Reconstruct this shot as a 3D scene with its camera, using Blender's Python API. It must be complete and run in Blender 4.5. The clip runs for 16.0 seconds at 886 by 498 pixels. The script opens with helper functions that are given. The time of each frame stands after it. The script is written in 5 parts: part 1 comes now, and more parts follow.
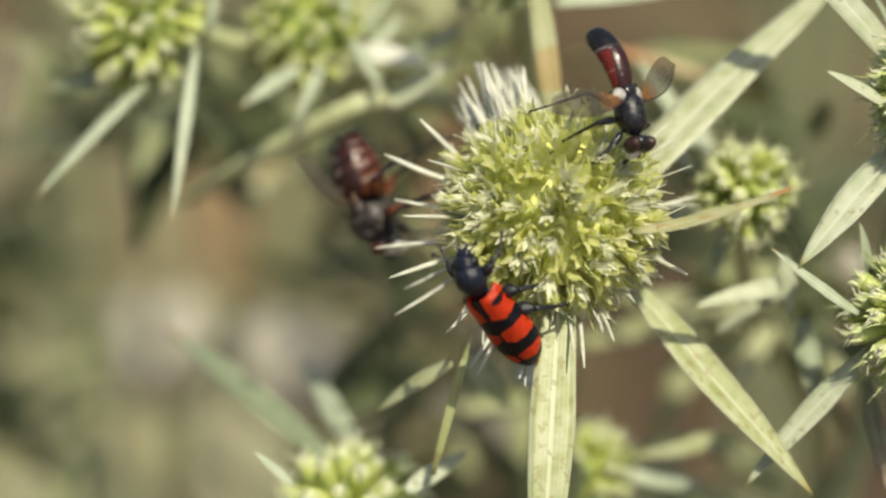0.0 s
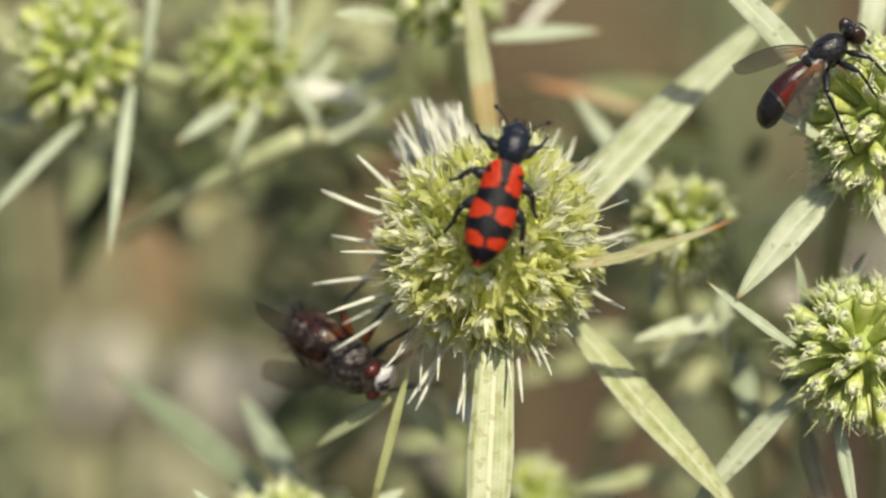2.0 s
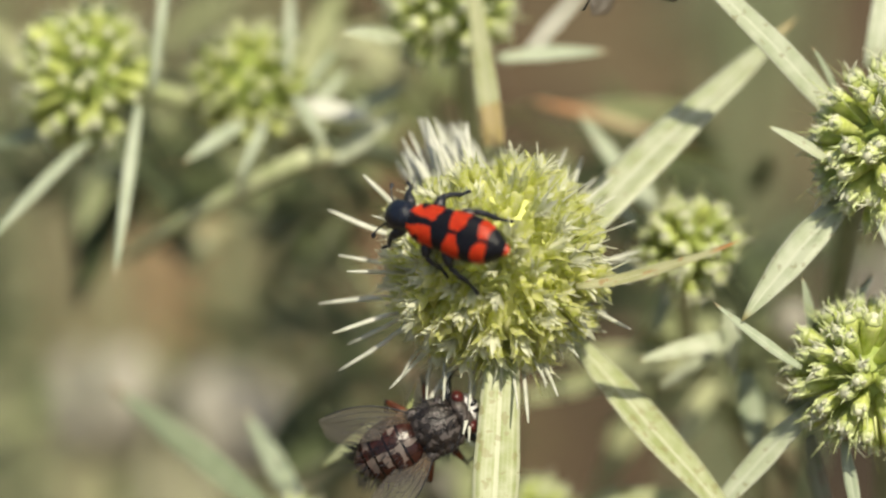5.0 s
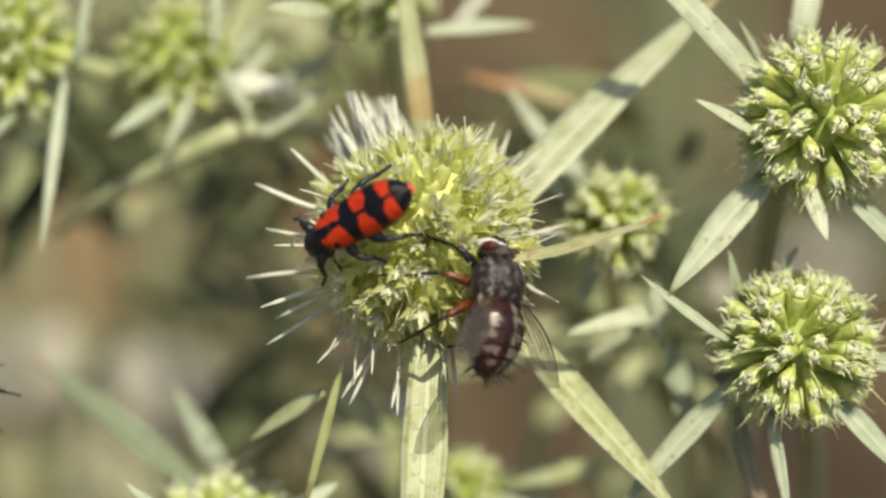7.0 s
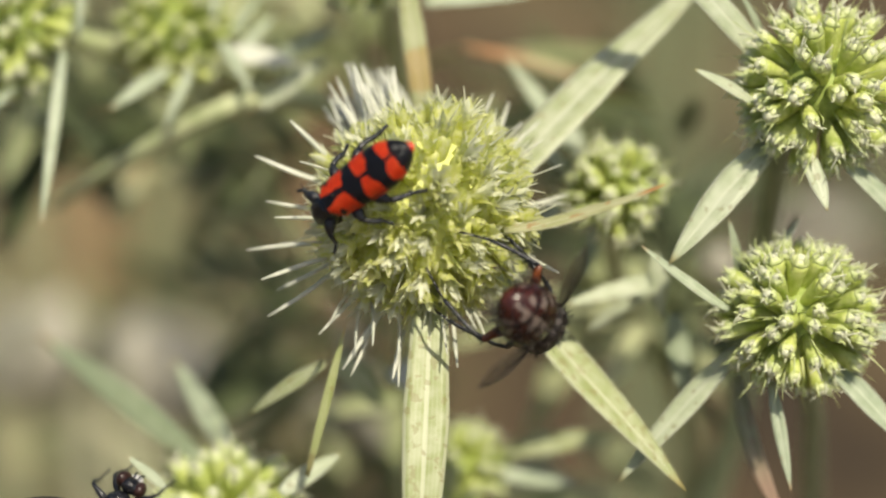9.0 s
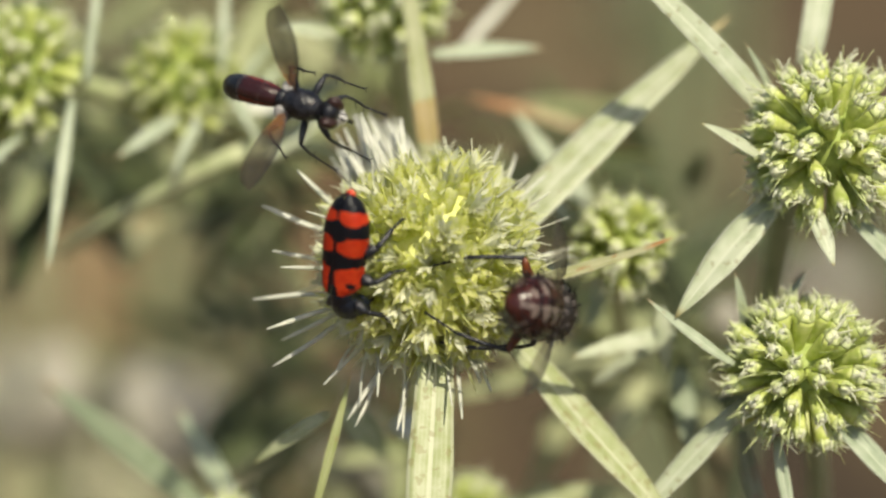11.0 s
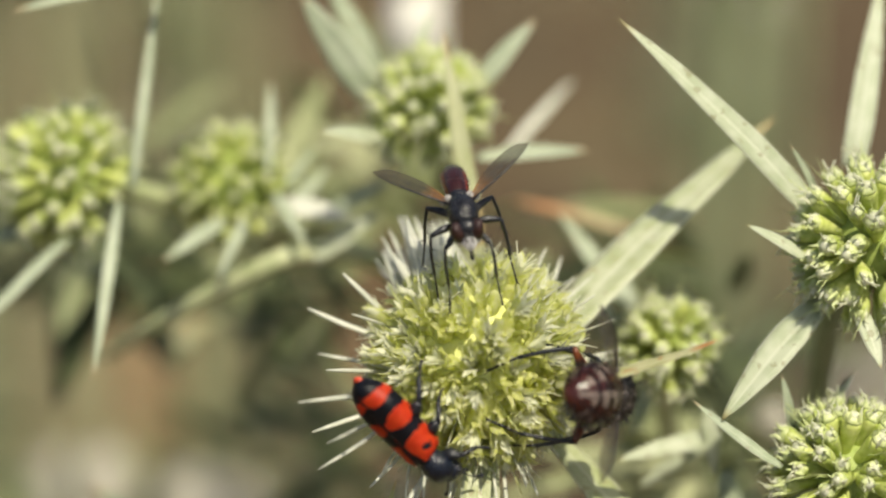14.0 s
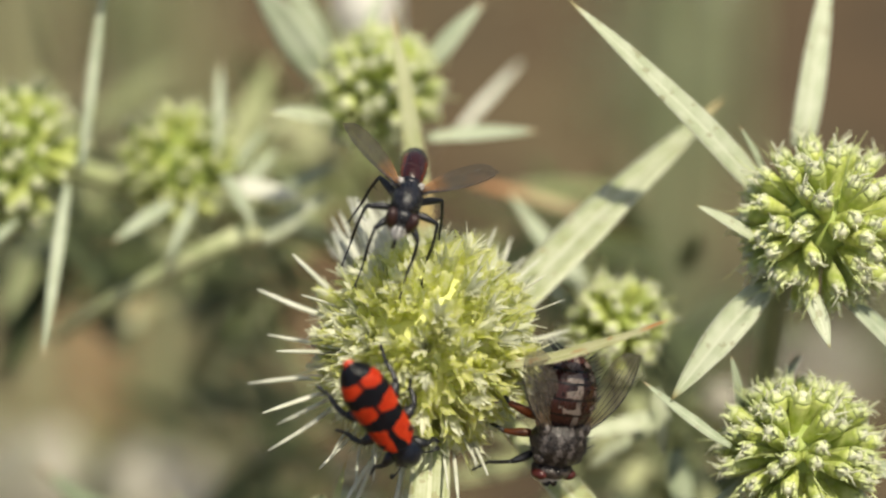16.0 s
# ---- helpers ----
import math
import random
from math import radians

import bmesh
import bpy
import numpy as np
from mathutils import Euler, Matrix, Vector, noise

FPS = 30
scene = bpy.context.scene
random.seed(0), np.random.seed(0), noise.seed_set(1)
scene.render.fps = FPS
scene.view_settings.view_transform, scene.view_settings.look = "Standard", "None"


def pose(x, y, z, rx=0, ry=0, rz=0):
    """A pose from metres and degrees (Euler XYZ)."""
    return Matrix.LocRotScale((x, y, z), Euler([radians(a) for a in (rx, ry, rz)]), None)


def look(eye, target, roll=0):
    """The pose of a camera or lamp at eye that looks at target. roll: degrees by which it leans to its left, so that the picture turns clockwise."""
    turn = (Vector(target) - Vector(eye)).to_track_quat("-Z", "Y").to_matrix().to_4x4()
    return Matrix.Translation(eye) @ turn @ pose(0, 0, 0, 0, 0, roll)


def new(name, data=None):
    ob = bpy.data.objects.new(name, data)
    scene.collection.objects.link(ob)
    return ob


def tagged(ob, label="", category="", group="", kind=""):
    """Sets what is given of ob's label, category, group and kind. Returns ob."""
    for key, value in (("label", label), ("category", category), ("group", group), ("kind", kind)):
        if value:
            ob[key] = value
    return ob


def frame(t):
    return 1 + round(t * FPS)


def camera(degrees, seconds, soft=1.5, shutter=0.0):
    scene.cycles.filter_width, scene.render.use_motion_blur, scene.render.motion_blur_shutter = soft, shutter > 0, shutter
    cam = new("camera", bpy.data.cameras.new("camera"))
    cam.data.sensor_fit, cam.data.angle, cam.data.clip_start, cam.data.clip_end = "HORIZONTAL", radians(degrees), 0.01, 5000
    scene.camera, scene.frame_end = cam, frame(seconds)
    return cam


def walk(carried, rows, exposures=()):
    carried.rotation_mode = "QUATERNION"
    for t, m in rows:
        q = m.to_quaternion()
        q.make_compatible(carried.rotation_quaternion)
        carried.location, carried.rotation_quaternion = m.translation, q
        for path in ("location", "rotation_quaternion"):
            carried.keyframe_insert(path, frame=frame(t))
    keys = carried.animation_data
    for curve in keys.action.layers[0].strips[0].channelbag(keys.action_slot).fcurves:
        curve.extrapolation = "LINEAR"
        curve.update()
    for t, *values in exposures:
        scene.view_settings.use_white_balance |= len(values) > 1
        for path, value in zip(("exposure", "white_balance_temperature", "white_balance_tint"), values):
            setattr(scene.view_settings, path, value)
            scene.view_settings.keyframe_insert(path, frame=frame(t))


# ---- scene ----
# A thistle-like eryngo with flower heads, a chequered beetle and two flies, seen close up.
MM = 0.001
FOCUS = 0.200                     # metres from the lens to the plane of focus
UNIT = 0.045 * MM                 # the step of the layout grid on that plane
STAND = Vector((0.0, 0.0, 0.46))
LOOKING_DOWN = 28.0

cam = camera(20.0, 16.0, soft=2.3)
cam.data.dof.use_dof = True
cam.data.dof.focus_distance = 0.1975
cam.data.dof.aperture_fstop = 10.2
cam.data.dof.aperture_blades = 7
# seconds, turn, tilt, roll: the camera only turns where it stands
TURNS = [
    (0.0, -0.000, -0.000, 0.227),
    (0.5, -1.103, -0.285, 0.050),
    (1.0, -1.545, 0.268, 0.093),
    (1.5, -1.607, 0.339, 0.142),
    (2.0, -1.430, 0.808, -0.080),
    (2.5, -1.862, 1.724, 0.036),
    (3.0, -1.962, 1.309, -0.156),
    (3.5, 0.016, 1.152, 0.103),
    (4.0, -1.390, 1.105, 0.121),
    (4.2, -1.380, 1.396, 0.117),
    (6.5, -1.132, 0.886, 0.102),
    (7.0, -2.930, 0.662, -0.060),
    (7.5, -3.583, -0.875, -0.012),
    (8.0, -3.294, -1.456, -0.077),
    (8.5, -2.331, -1.268, 0.006),
    (9.0, -2.921, 0.006, -0.381),
    (9.5, -3.280, 0.515, -0.128),
    (9.7, -3.451, 0.648, 0.065),
    (11.8, -2.530, 1.248, 0.173),
    (12.0, -2.990, 0.959, 0.058),
    (12.5, -3.438, 0.258, -0.161),
    (13.0, -2.239, 1.110, -0.285),
    (13.5, -1.235, 2.293, 0.137),
    (14.0, -1.740, 3.513, 0.110),
    (14.5, -1.992, 4.176, -0.045),
    (15.0, -1.915, 3.887, -0.039),
    (15.5, -1.968, 3.533, -0.079),
    (16.0, -2.887, 3.074, -0.037),
]


def turned(turn, tilt, roll):
    base = pose(*STAND, 90 - LOOKING_DOWN, 0, 0)
    return base @ pose(0, 0, 0, 0, turn, 0) @ pose(0, 0, 0, tilt, 0, 0) @ pose(0, 0, 0, 0, 0, roll)


walk(cam, [(t, turned(a, b, c)) for t, a, b, c in TURNS], exposures=((0.0, 0.0, 6950, 7), (16.0, 0.0, 6950, 7)))

BASE = pose(0, 0, 0, 90 - LOOKING_DOWN, 0, 0).to_3x3()
RIGHT, UP, BACK = BASE.col[0].copy(), BASE.col[1].copy(), BASE.col[2].copy()


def spot(a, b, w):
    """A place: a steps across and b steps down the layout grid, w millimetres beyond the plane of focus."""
    k = (FOCUS + w * MM) / FOCUS
    return STAND + RIGHT * ((a - 784) * UNIT * k) + UP * ((441 - b) * UNIT * k) - BACK * (FOCUS + w * MM)


def way(dx, dy, dz):
    """A direction: to the right, up the slope of view, towards the lens."""
    return (RIGHT * dx + UP * dy + BACK * dz).normalized()


# ---- light ----
SUN_FROM = way(0.20, 0.62, 0.76)
world = bpy.data.worlds.new("sky")
scene.world = world
world.use_nodes = True
wn = world.node_tree.nodes
sky = wn.new("ShaderNodeTexSky")
sky.sky_type = "NISHITA"
sky.sun_disc = False
sky.dust_density, sky.ozone_density = 3.0, 0.4
sky.sun_elevation = math.asin(SUN_FROM.z)
sky.sun_rotation = math.atan2(SUN_FROM.x, SUN_FROM.y)
wn["Background"].inputs["Strength"].default_value = 0.097
world.node_tree.links.new(sky.outputs[0], wn["Background"].inputs["Color"])
sun = new("sun", bpy.data.lights.new("sun", "SUN"))
sun.data.energy, sun.data.angle, sun.data.color = 4.28, radians(0.55), (1.0, 0.94, 0.795)
sun.matrix_world = look(SUN_FROM * 2, (0, 0, 0))


# ---- materials ----
def shade(name, first, second, size=0.8, rough=0.5, bump=0.0, bump_size=None, translucent=0.0, vary=0.0, metal=0.0, coat=0.0, spec=0.5, detail=4.0):
    """Two colours mixed by noise of a size in millimetres, with relief; vary: brightness from piece to piece."""
    m = bpy.data.materials.new(name)
    m.use_nodes = True
    n, l = m.node_tree.nodes, m.node_tree.links
    p, out = n["Principled BSDF"], n["Material Output"]
    co = n.new("ShaderNodeTexCoord")
    noise_tex = n.new("ShaderNodeTexNoise")
    noise_tex.inputs["Scale"].default_value = 1.0 / (size * MM)
    noise_tex.inputs["Detail"].default_value = detail
    l.new(co.outputs["Object"], noise_tex.inputs["Vector"])
    ramp = n.new("ShaderNodeValToRGB")
    ramp.color_ramp.elements[0].position, ramp.color_ramp.elements[1].position = 0.35, 0.65
    ramp.color_ramp.elements[0].color, ramp.color_ramp.elements[1].color = (*first, 1), (*second, 1)
    l.new(noise_tex.outputs["Fac"], ramp.inputs["Fac"])
    colour = ramp.outputs["Color"]
    if vary:
        info, scale = n.new("ShaderNodeObjectInfo"), n.new("ShaderNodeMapRange")
        scale.inputs["To Min"].default_value, scale.inputs["To Max"].default_value = 1 - vary, 1 + vary
        l.new(info.outputs["Random"], scale.inputs["Value"])
        hsv = n.new("ShaderNodeHueSaturation")
        l.new(scale.outputs[0], hsv.inputs["Value"])
        hue = n.new("ShaderNodeMapRange")
        hue.inputs["To Min"].default_value, hue.inputs["To Max"].default_value = 0.5 + 0.04 * vary, 0.5 - 0.04 * vary
        l.new(info.outputs["Random"], hue.inputs["Value"])
        l.new(hue.outputs[0], hsv.inputs["Hue"])
        l.new(colour, hsv.inputs["Color"])
        colour = hsv.outputs["Color"]
    l.new(colour, p.inputs["Base Color"])
    p.inputs["Roughness"].default_value, p.inputs["Metallic"].default_value = rough, metal
    p.inputs["Specular IOR Level"].default_value = spec
    p.inputs["Coat Weight"].default_value = coat
    if bump:
        fine = n.new("ShaderNodeTexNoise")
        fine.inputs["Scale"].default_value = 1.0 / ((bump_size or size * 0.3) * MM)
        l.new(co.outputs["Object"], fine.inputs["Vector"])
        b = n.new("ShaderNodeBump")
        b.inputs["Strength"].default_value, b.inputs["Distance"].default_value = bump, 0.15 * MM
        l.new(fine.outputs["Fac"], b.inputs["Height"])
        l.new(b.outputs[0], p.inputs["Normal"])
    if translucent:
        mix, thin = n.new("ShaderNodeMixShader"), n.new("ShaderNodeBsdfTranslucent")
        mix.inputs[0].default_value = translucent
        l.new(colour, thin.inputs["Color"])
        l.new(p.outputs[0], mix.inputs[1])
        l.new(thin.outputs[0], mix.inputs[2])
        l.new(mix.outputs[0], out.inputs["Surface"])
    return m


def node_math(m, op, a, b=None):
    x = m.node_tree.nodes.new("ShaderNodeMath")
    x.operation = op
    for i, v in enumerate((a, b)):
        if v is None:
            continue
        if isinstance(v, (int, float)):
            x.inputs[i].default_value = v
        else:
            m.node_tree.links.new(v, x.inputs[i])
    return x.outputs[0]


def mix_colour(m, fac, a, b):
    x = m.node_tree.nodes.new("ShaderNodeMix")
    x.data_type = "RGBA"
    for i, v in ((0, fac), (6, a), (7, b)):
        if isinstance(v, tuple):
            x.inputs[i].default_value = (*v, 1)
        elif isinstance(v, (int, float)):
            x.inputs[i].default_value = v
        else:
            m.node_tree.links.new(v, x.inputs[i])
    return x.outputs[2]


def blade_material(name, green, pale, dry, dryness, spots, stain=None):
    """A stiff bract: pale midrib and edges, faint side veins, blotches, a dry tip. UV: x across, y along."""
    m = shade(name, green, tuple(0.45 * a + 0.55 * b for a, b in zip(green, pale)), size=1.6, rough=0.42, bump=0.25, bump_size=0.12, translucent=0.22)
    n, l = m.node_tree.nodes, m.node_tree.links
    p = n["Principled BSDF"]
    colour = p.inputs["Base Color"].links[0].from_socket
    uv, sep = n.new("ShaderNodeTexCoord"), n.new("ShaderNodeSeparateXYZ")
    l.new(uv.outputs["UV"], sep.inputs[0])
    across = node_math(m, "ABSOLUTE", node_math(m, "SUBTRACT", node_math(m, "MULTIPLY", sep.outputs["X"], 2.0), 1.0))
    rib = node_math(m, "LESS_THAN", across, 0.10)
    rim = node_math(m, "GREATER_THAN", across, 0.86)
    veins = node_math(m, "MULTIPLY", node_math(m, "GREATER_THAN", node_math(m, "SINE", node_math(m, "MULTIPLY", across, 31.0)), 0.55), 0.17)
    light = node_math(m, "MAXIMUM", node_math(m, "MULTIPLY", node_math(m, "MAXIMUM", rib, rim), 0.75), veins)
    colour = mix_colour(m, light, colour, pale)
    blotch = n.new("ShaderNodeTexNoise")
    blotch.inputs["Scale"].default_value = 1100.0
    blotch.inputs["Detail"].default_value = 6.0
    l.new(uv.outputs["Object"], blotch.inputs["Vector"])
    speck = node_math(m, "MULTIPLY", node_math(m, "GREATER_THAN", blotch.outputs["Fac"], 0.66 - spots), 0.55)
    colour = mix_colour(m, speck, colour, tuple(0.7 * c for c in dry))
    tip = n.new("ShaderNodeMapRange")
    tip.inputs["From Min"].default_value, tip.inputs["From Max"].default_value = 0.97 - dryness, 1.0 - 0.5 * dryness
    l.new(sep.outputs["Y"], tip.inputs["Value"])
    colour = mix_colour(m, tip.outputs[0], colour, dry)
    if stain:
        low, high, rust = stain
        y = node_math(m, "ADD", sep.outputs["Y"], node_math(m, "MULTIPLY", node_math(m, "SUBTRACT", blotch.outputs["Fac"], 0.5), 0.12))
        inside = node_math(m, "MULTIPLY", node_math(m, "GREATER_THAN", y, low), node_math(m, "LESS_THAN", y, high))
        colour = mix_colour(m, node_math(m, "MULTIPLY", inside, 0.42), colour, rust)
    l.new(colour, p.inputs["Base Color"])
    for x in n:
        if x.type == "BSDF_TRANSLUCENT":
            l.new(colour, x.inputs["Color"])
    return m


M_BRACT = blade_material("bract_green", (0.35, 0.40, 0.16), (0.64, 0.66, 0.46), (0.44, 0.38, 0.16), 0.06, 0.06)
M_BRACT_GREY = blade_material("bract_grey_green", (0.36, 0.43, 0.28), (0.62, 0.67, 0.52), (0.52, 0.42, 0.26), 0.08, 0.0)
M_BRACT_SPECK = blade_material("bract_speckled", (0.44, 0.50, 0.32), (0.68, 0.71, 0.56), (0.40, 0.36, 0.18), 0.06, 0.03)
M_BRACT_RUST = blade_material("bract_rusty", (0.42, 0.43, 0.20), (0.62, 0.60, 0.38), (0.60, 0.26, 0.08), 0.16, 0.05)
M_BRACT_PALE = blade_material("bract_pale_green", (0.41, 0.46, 0.25), (0.68, 0.70, 0.54), (0.52, 0.42, 0.22), 0.10, 0.02)
M_BRACT_ORANGE = blade_material("bract_orange", (0.46, 0.36, 0.18), (0.60, 0.52, 0.34), (0.50, 0.25, 0.11), 0.55, 0.05)
M_BRACT_BROWN = blade_material("bract_withered_brown", (0.24, 0.27, 0.15), (0.42, 0.40, 0.28), (0.44, 0.30, 0.22), 0.6, 0.04)
# Darker blue-green bract; for shaded leaves the shade is in this colour.
M_BRACT_DARK = blade_material("bract_blue_green_shade", (0.24, 0.30, 0.18), (0.40, 0.45, 0.30), (0.40, 0.28, 0.16), 0.12, 0.0)
M_BRACT_STAINED = blade_material("bract_orange_stain", (0.40, 0.44, 0.20), (0.62, 0.62, 0.42), (0.50, 0.38, 0.22), 0.10, 0.02, (0.20, 0.36, (0.56, 0.27, 0.09)))
M_BRACT_BURNT = blade_material("bract_burnt_base", (0.36, 0.42, 0.14), (0.58, 0.60, 0.34), (0.50, 0.38, 0.18), 0.08, 0.02, (-0.1, 0.16, (0.16, 0.05, 0.02)))
M_SPINE = shade("spine_white", (0.68, 0.70, 0.59), (0.84, 0.84, 0.75), size=0.9, rough=0.4, translucent=0.3, vary=0.1)
M_CORE = shade("receptacle_green", (0.27, 0.35, 0.08), (0.38, 0.46, 0.13), size=0.6, rough=0.6)
M_CORE_YELLOW = shade("receptacle_yellow_green", (0.66, 0.69, 0.22), (0.78, 0.80, 0.34), size=0.6, rough=0.6, bump=0.6)
M_BUD = shade("calyx_green", (0.45, 0.54, 0.12), (0.66, 0.71, 0.28), size=0.7, rough=0.38, bump=0.2, translucent=0.15, vary=0.18)
M_SEPAL = shade("sepal_pale", (0.56, 0.64, 0.25), (0.71, 0.76, 0.44), size=0.4, rough=0.4, translucent=0.15, vary=0.1)
M_PETAL = shade("petal_cream", (0.74, 0.76, 0.54), (0.84, 0.85, 0.70), size=0.3, rough=0.45, translucent=0.35, vary=0.1)
M_YELLOW = shade("petal_yellow_green", (0.72, 0.76, 0.22), (0.87, 0.87, 0.57), size=0.45, rough=0.6, bump=0.3, bump_size=0.2, translucent=0.6, vary=0.1)
M_LIME = shade("bracteole_lime", (0.68, 0.74, 0.28), (0.84, 0.86, 0.52), size=0.6, rough=0.4, translucent=0.35, vary=0.15)
M_STEM = shade("stem_green", (0.38, 0.43, 0.22), (0.54, 0.57, 0.34), size=1.5, rough=0.5, bump=0.3)
M_STEM_DARK = shade("stem_blue_green", (0.20, 0.26, 0.15), (0.32, 0.37, 0.23), size=1.5, rough=0.5, bump=0.3)
M_BLACK = shade("black_chitin", (0.006, 0.007, 0.010), (0.018, 0.020, 0.028), size=0.4, rough=0.32, bump=0.45, bump_size=0.13, spec=0.6)
M_BLACK_MATT = shade("black_hairy_chitin", (0.004, 0.006, 0.013), (0.010, 0.015, 0.030), size=0.25, rough=0.24, bump=0.4, bump_size=0.1)
M_GREY_FLY = shade("grey_dusted_chitin", (0.008, 0.006, 0.006), (0.10, 0.08, 0.072), size=0.5, rough=0.36, bump=0.8, bump_size=0.18)
M_BLACK_FLY = shade("black_dusted_chitin", (0.004, 0.004, 0.006), (0.024, 0.024, 0.030), size=0.45, rough=0.2, bump=0.5, bump_size=0.16)
M_EYE_RED = shade("eye_dark_red", (0.05, 0.009, 0.009), (0.095, 0.017, 0.016), size=0.3, rough=0.28, bump=0.15, bump_size=0.05)
M_EYE_BROWN = shade("eye_brown", (0.024, 0.010, 0.009), (0.045, 0.020, 0.017), size=0.3, rough=0.28, bump=0.15, bump_size=0.05)
M_SILVER = shade("silvery_face", (0.55, 0.54, 0.54), (0.82, 0.80, 0.80), size=0.3, rough=0.35)
M_CALYPTER = shade("calypter_white", (0.42, 0.40, 0.38), (0.62, 0.60, 0.58), size=0.4, rough=0.45, translucent=0.3)
M_CALYPTER_BROWN = shade("calypter_brown", (0.20, 0.12, 0.07), (0.36, 0.25, 0.17), size=0.4, rough=0.35, translucent=0.3)
M_FEMUR = shade("femur_orange_brown", (0.065, 0.017, 0.007), (0.18, 0.048, 0.013), size=0.6, rough=0.35)
M_RED_TAIL = shade("red_tail_tip", (0.55, 0.04, 0.015), (0.70, 0.08, 0.03), size=0.4, rough=0.35)


def elytron_material():
    """Scarlet wing case with black cross bands, a black seam and a black end, finely pitted."""
    m = shade("elytron_red_black", (0.76, 0.050, 0.014), (0.86, 0.085, 0.022), size=0.6, rough=0.32, spec=0.5)
    n, l = m.node_tree.nodes, m.node_tree.links
    p = n["Principled BSDF"]
    red = p.inputs["Base Color"].links[0].from_socket
    co, sep = n.new("ShaderNodeTexCoord"), n.new("ShaderNodeSeparateXYZ")
    wob, mixv = n.new("ShaderNodeTexNoise"), n.new("ShaderNodeVectorMath")
    wob.inputs["Scale"].default_value = 900.0
    l.new(co.outputs["Object"], wob.inputs["Vector"])
    mixv.operation = "MULTIPLY_ADD"
    mixv.inputs[1].default_value = (0.0008, 0.0008, 0.0008)
    l.new(wob.outputs["Color"], mixv.inputs[0])
    l.new(co.outputs["Object"], mixv.inputs[2])
    l.new(mixv.outputs[0], sep.inputs[0])
    x = node_math(m, "ABSOLUTE", node_math(m, "SUBTRACT", sep.outputs["X"], 0.0004))
    y = node_math(m, "SUBTRACT", sep.outputs["Y"], 0.0004)

    def band(at, half, bulge):
        wide = node_math(m, "ADD", half * MM, node_math(m, "MULTIPLY", node_math(m, "MAXIMUM", node_math(m, "SUBTRACT", 1.1 * MM, x), 0.0), bulge))
        return node_math(m, "LESS_THAN", node_math(m, "ABSOLUTE", node_math(m, "SUBTRACT", y, at * MM)), wide)
    dark = node_math(m, "MAXIMUM", band(-0.75, 0.52, 0.40), band(-3.35, 0.56, 0.40))
    dark = node_math(m, "MAXIMUM", dark, node_math(m, "LESS_THAN", y, -4.85 * MM))
    seam = node_math(m, "LESS_THAN", x, node_math(m, "ADD", 0.16 * MM, node_math(m, "MULTIPLY", node_math(m, "MAXIMUM", node_math(m, "ADD", y, 0.7 * MM), 0.0), 0.10)))
    dark = node_math(m, "MAXIMUM", dark, seam)
    sx = node_math(m, "SUBTRACT", x, 1.35 * MM)
    sy = node_math(m, "SUBTRACT", y, 1.35 * MM)
    spot_far = node_math(m, "ADD", node_math(m, "MULTIPLY", sx, sx), node_math(m, "MULTIPLY", sy, sy))
    dark = node_math(m, "MAXIMUM", dark, node_math(m, "LESS_THAN", spot_far, (0.26 * MM) ** 2))
    l.new(mix_colour(m, dark, red, (0.010, 0.011, 0.018)), p.inputs["Base Color"])
    pits, b = n.new("ShaderNodeTexVoronoi"), n.new("ShaderNodeBump")
    pits.inputs["Scale"].default_value = 5200.0
    l.new(co.outputs["Object"], pits.inputs["Vector"])
    b.inputs["Strength"].default_value, b.inputs["Distance"].default_value = 0.55, 0.08 * MM
    l.new(pits.outputs["Distance"], b.inputs["Height"])
    l.new(b.outputs[0], p.inputs["Normal"])
    return m


def banded(name, stripes, base, noise_mm, rough=0.35, back=0.0):
    """Chitin with rings along the body: stripes of (from, to, colour) in millimetres along y, broken up by noise."""
    m = shade(name, base, tuple(1.6 * c for c in base), size=noise_mm, rough=rough, bump=0.4, bump_size=0.2)
    n, l = m.node_tree.nodes, m.node_tree.links
    p = n["Principled BSDF"]
    colour = p.inputs["Base Color"].links[0].from_socket
    co, sep, wob = n.new("ShaderNodeTexCoord"), n.new("ShaderNodeSeparateXYZ"), n.new("ShaderNodeTexNoise")
    l.new(co.outputs["Object"], sep.inputs[0])
    wob.inputs["Scale"].default_value = 1.0 / (0.9 * MM)
    l.new(co.outputs["Object"], wob.inputs["Vector"])
    y = node_math(m, "ADD", sep.outputs["Y"], node_math(m, "MULTIPLY", node_math(m, "SUBTRACT", wob.outputs["Fac"], 0.5), 0.7 * MM))
    for low, high, c, strength in stripes:
        inside = node_math(m, "MULTIPLY", node_math(m, "GREATER_THAN", y, low * MM), node_math(m, "LESS_THAN", y, high * MM))
        if strength < 0.6:
            inside = node_math(m, "MULTIPLY", inside, node_math(m, "MULTIPLY", wob.outputs["Fac"], 2.0))
        colour = mix_colour(m, node_math(m, "MULTIPLY", inside, strength), colour, c)
    if back:
        wide = node_math(m, "ADD", 0.75 * back * MM, node_math(m, "MULTIPLY", wob.outputs["Fac"], 0.5 * back * MM))
        stripe = node_math(m, "MULTIPLY", node_math(m, "LESS_THAN", node_math(m, "ABSOLUTE", sep.outputs["X"]), wide), node_math(m, "GREATER_THAN", sep.outputs["Z"], -0.2 * MM))
        colour = mix_colour(m, node_math(m, "MULTIPLY", stripe, 0.8), colour, base)
    l.new(colour, p.inputs["Base Color"])
    return m


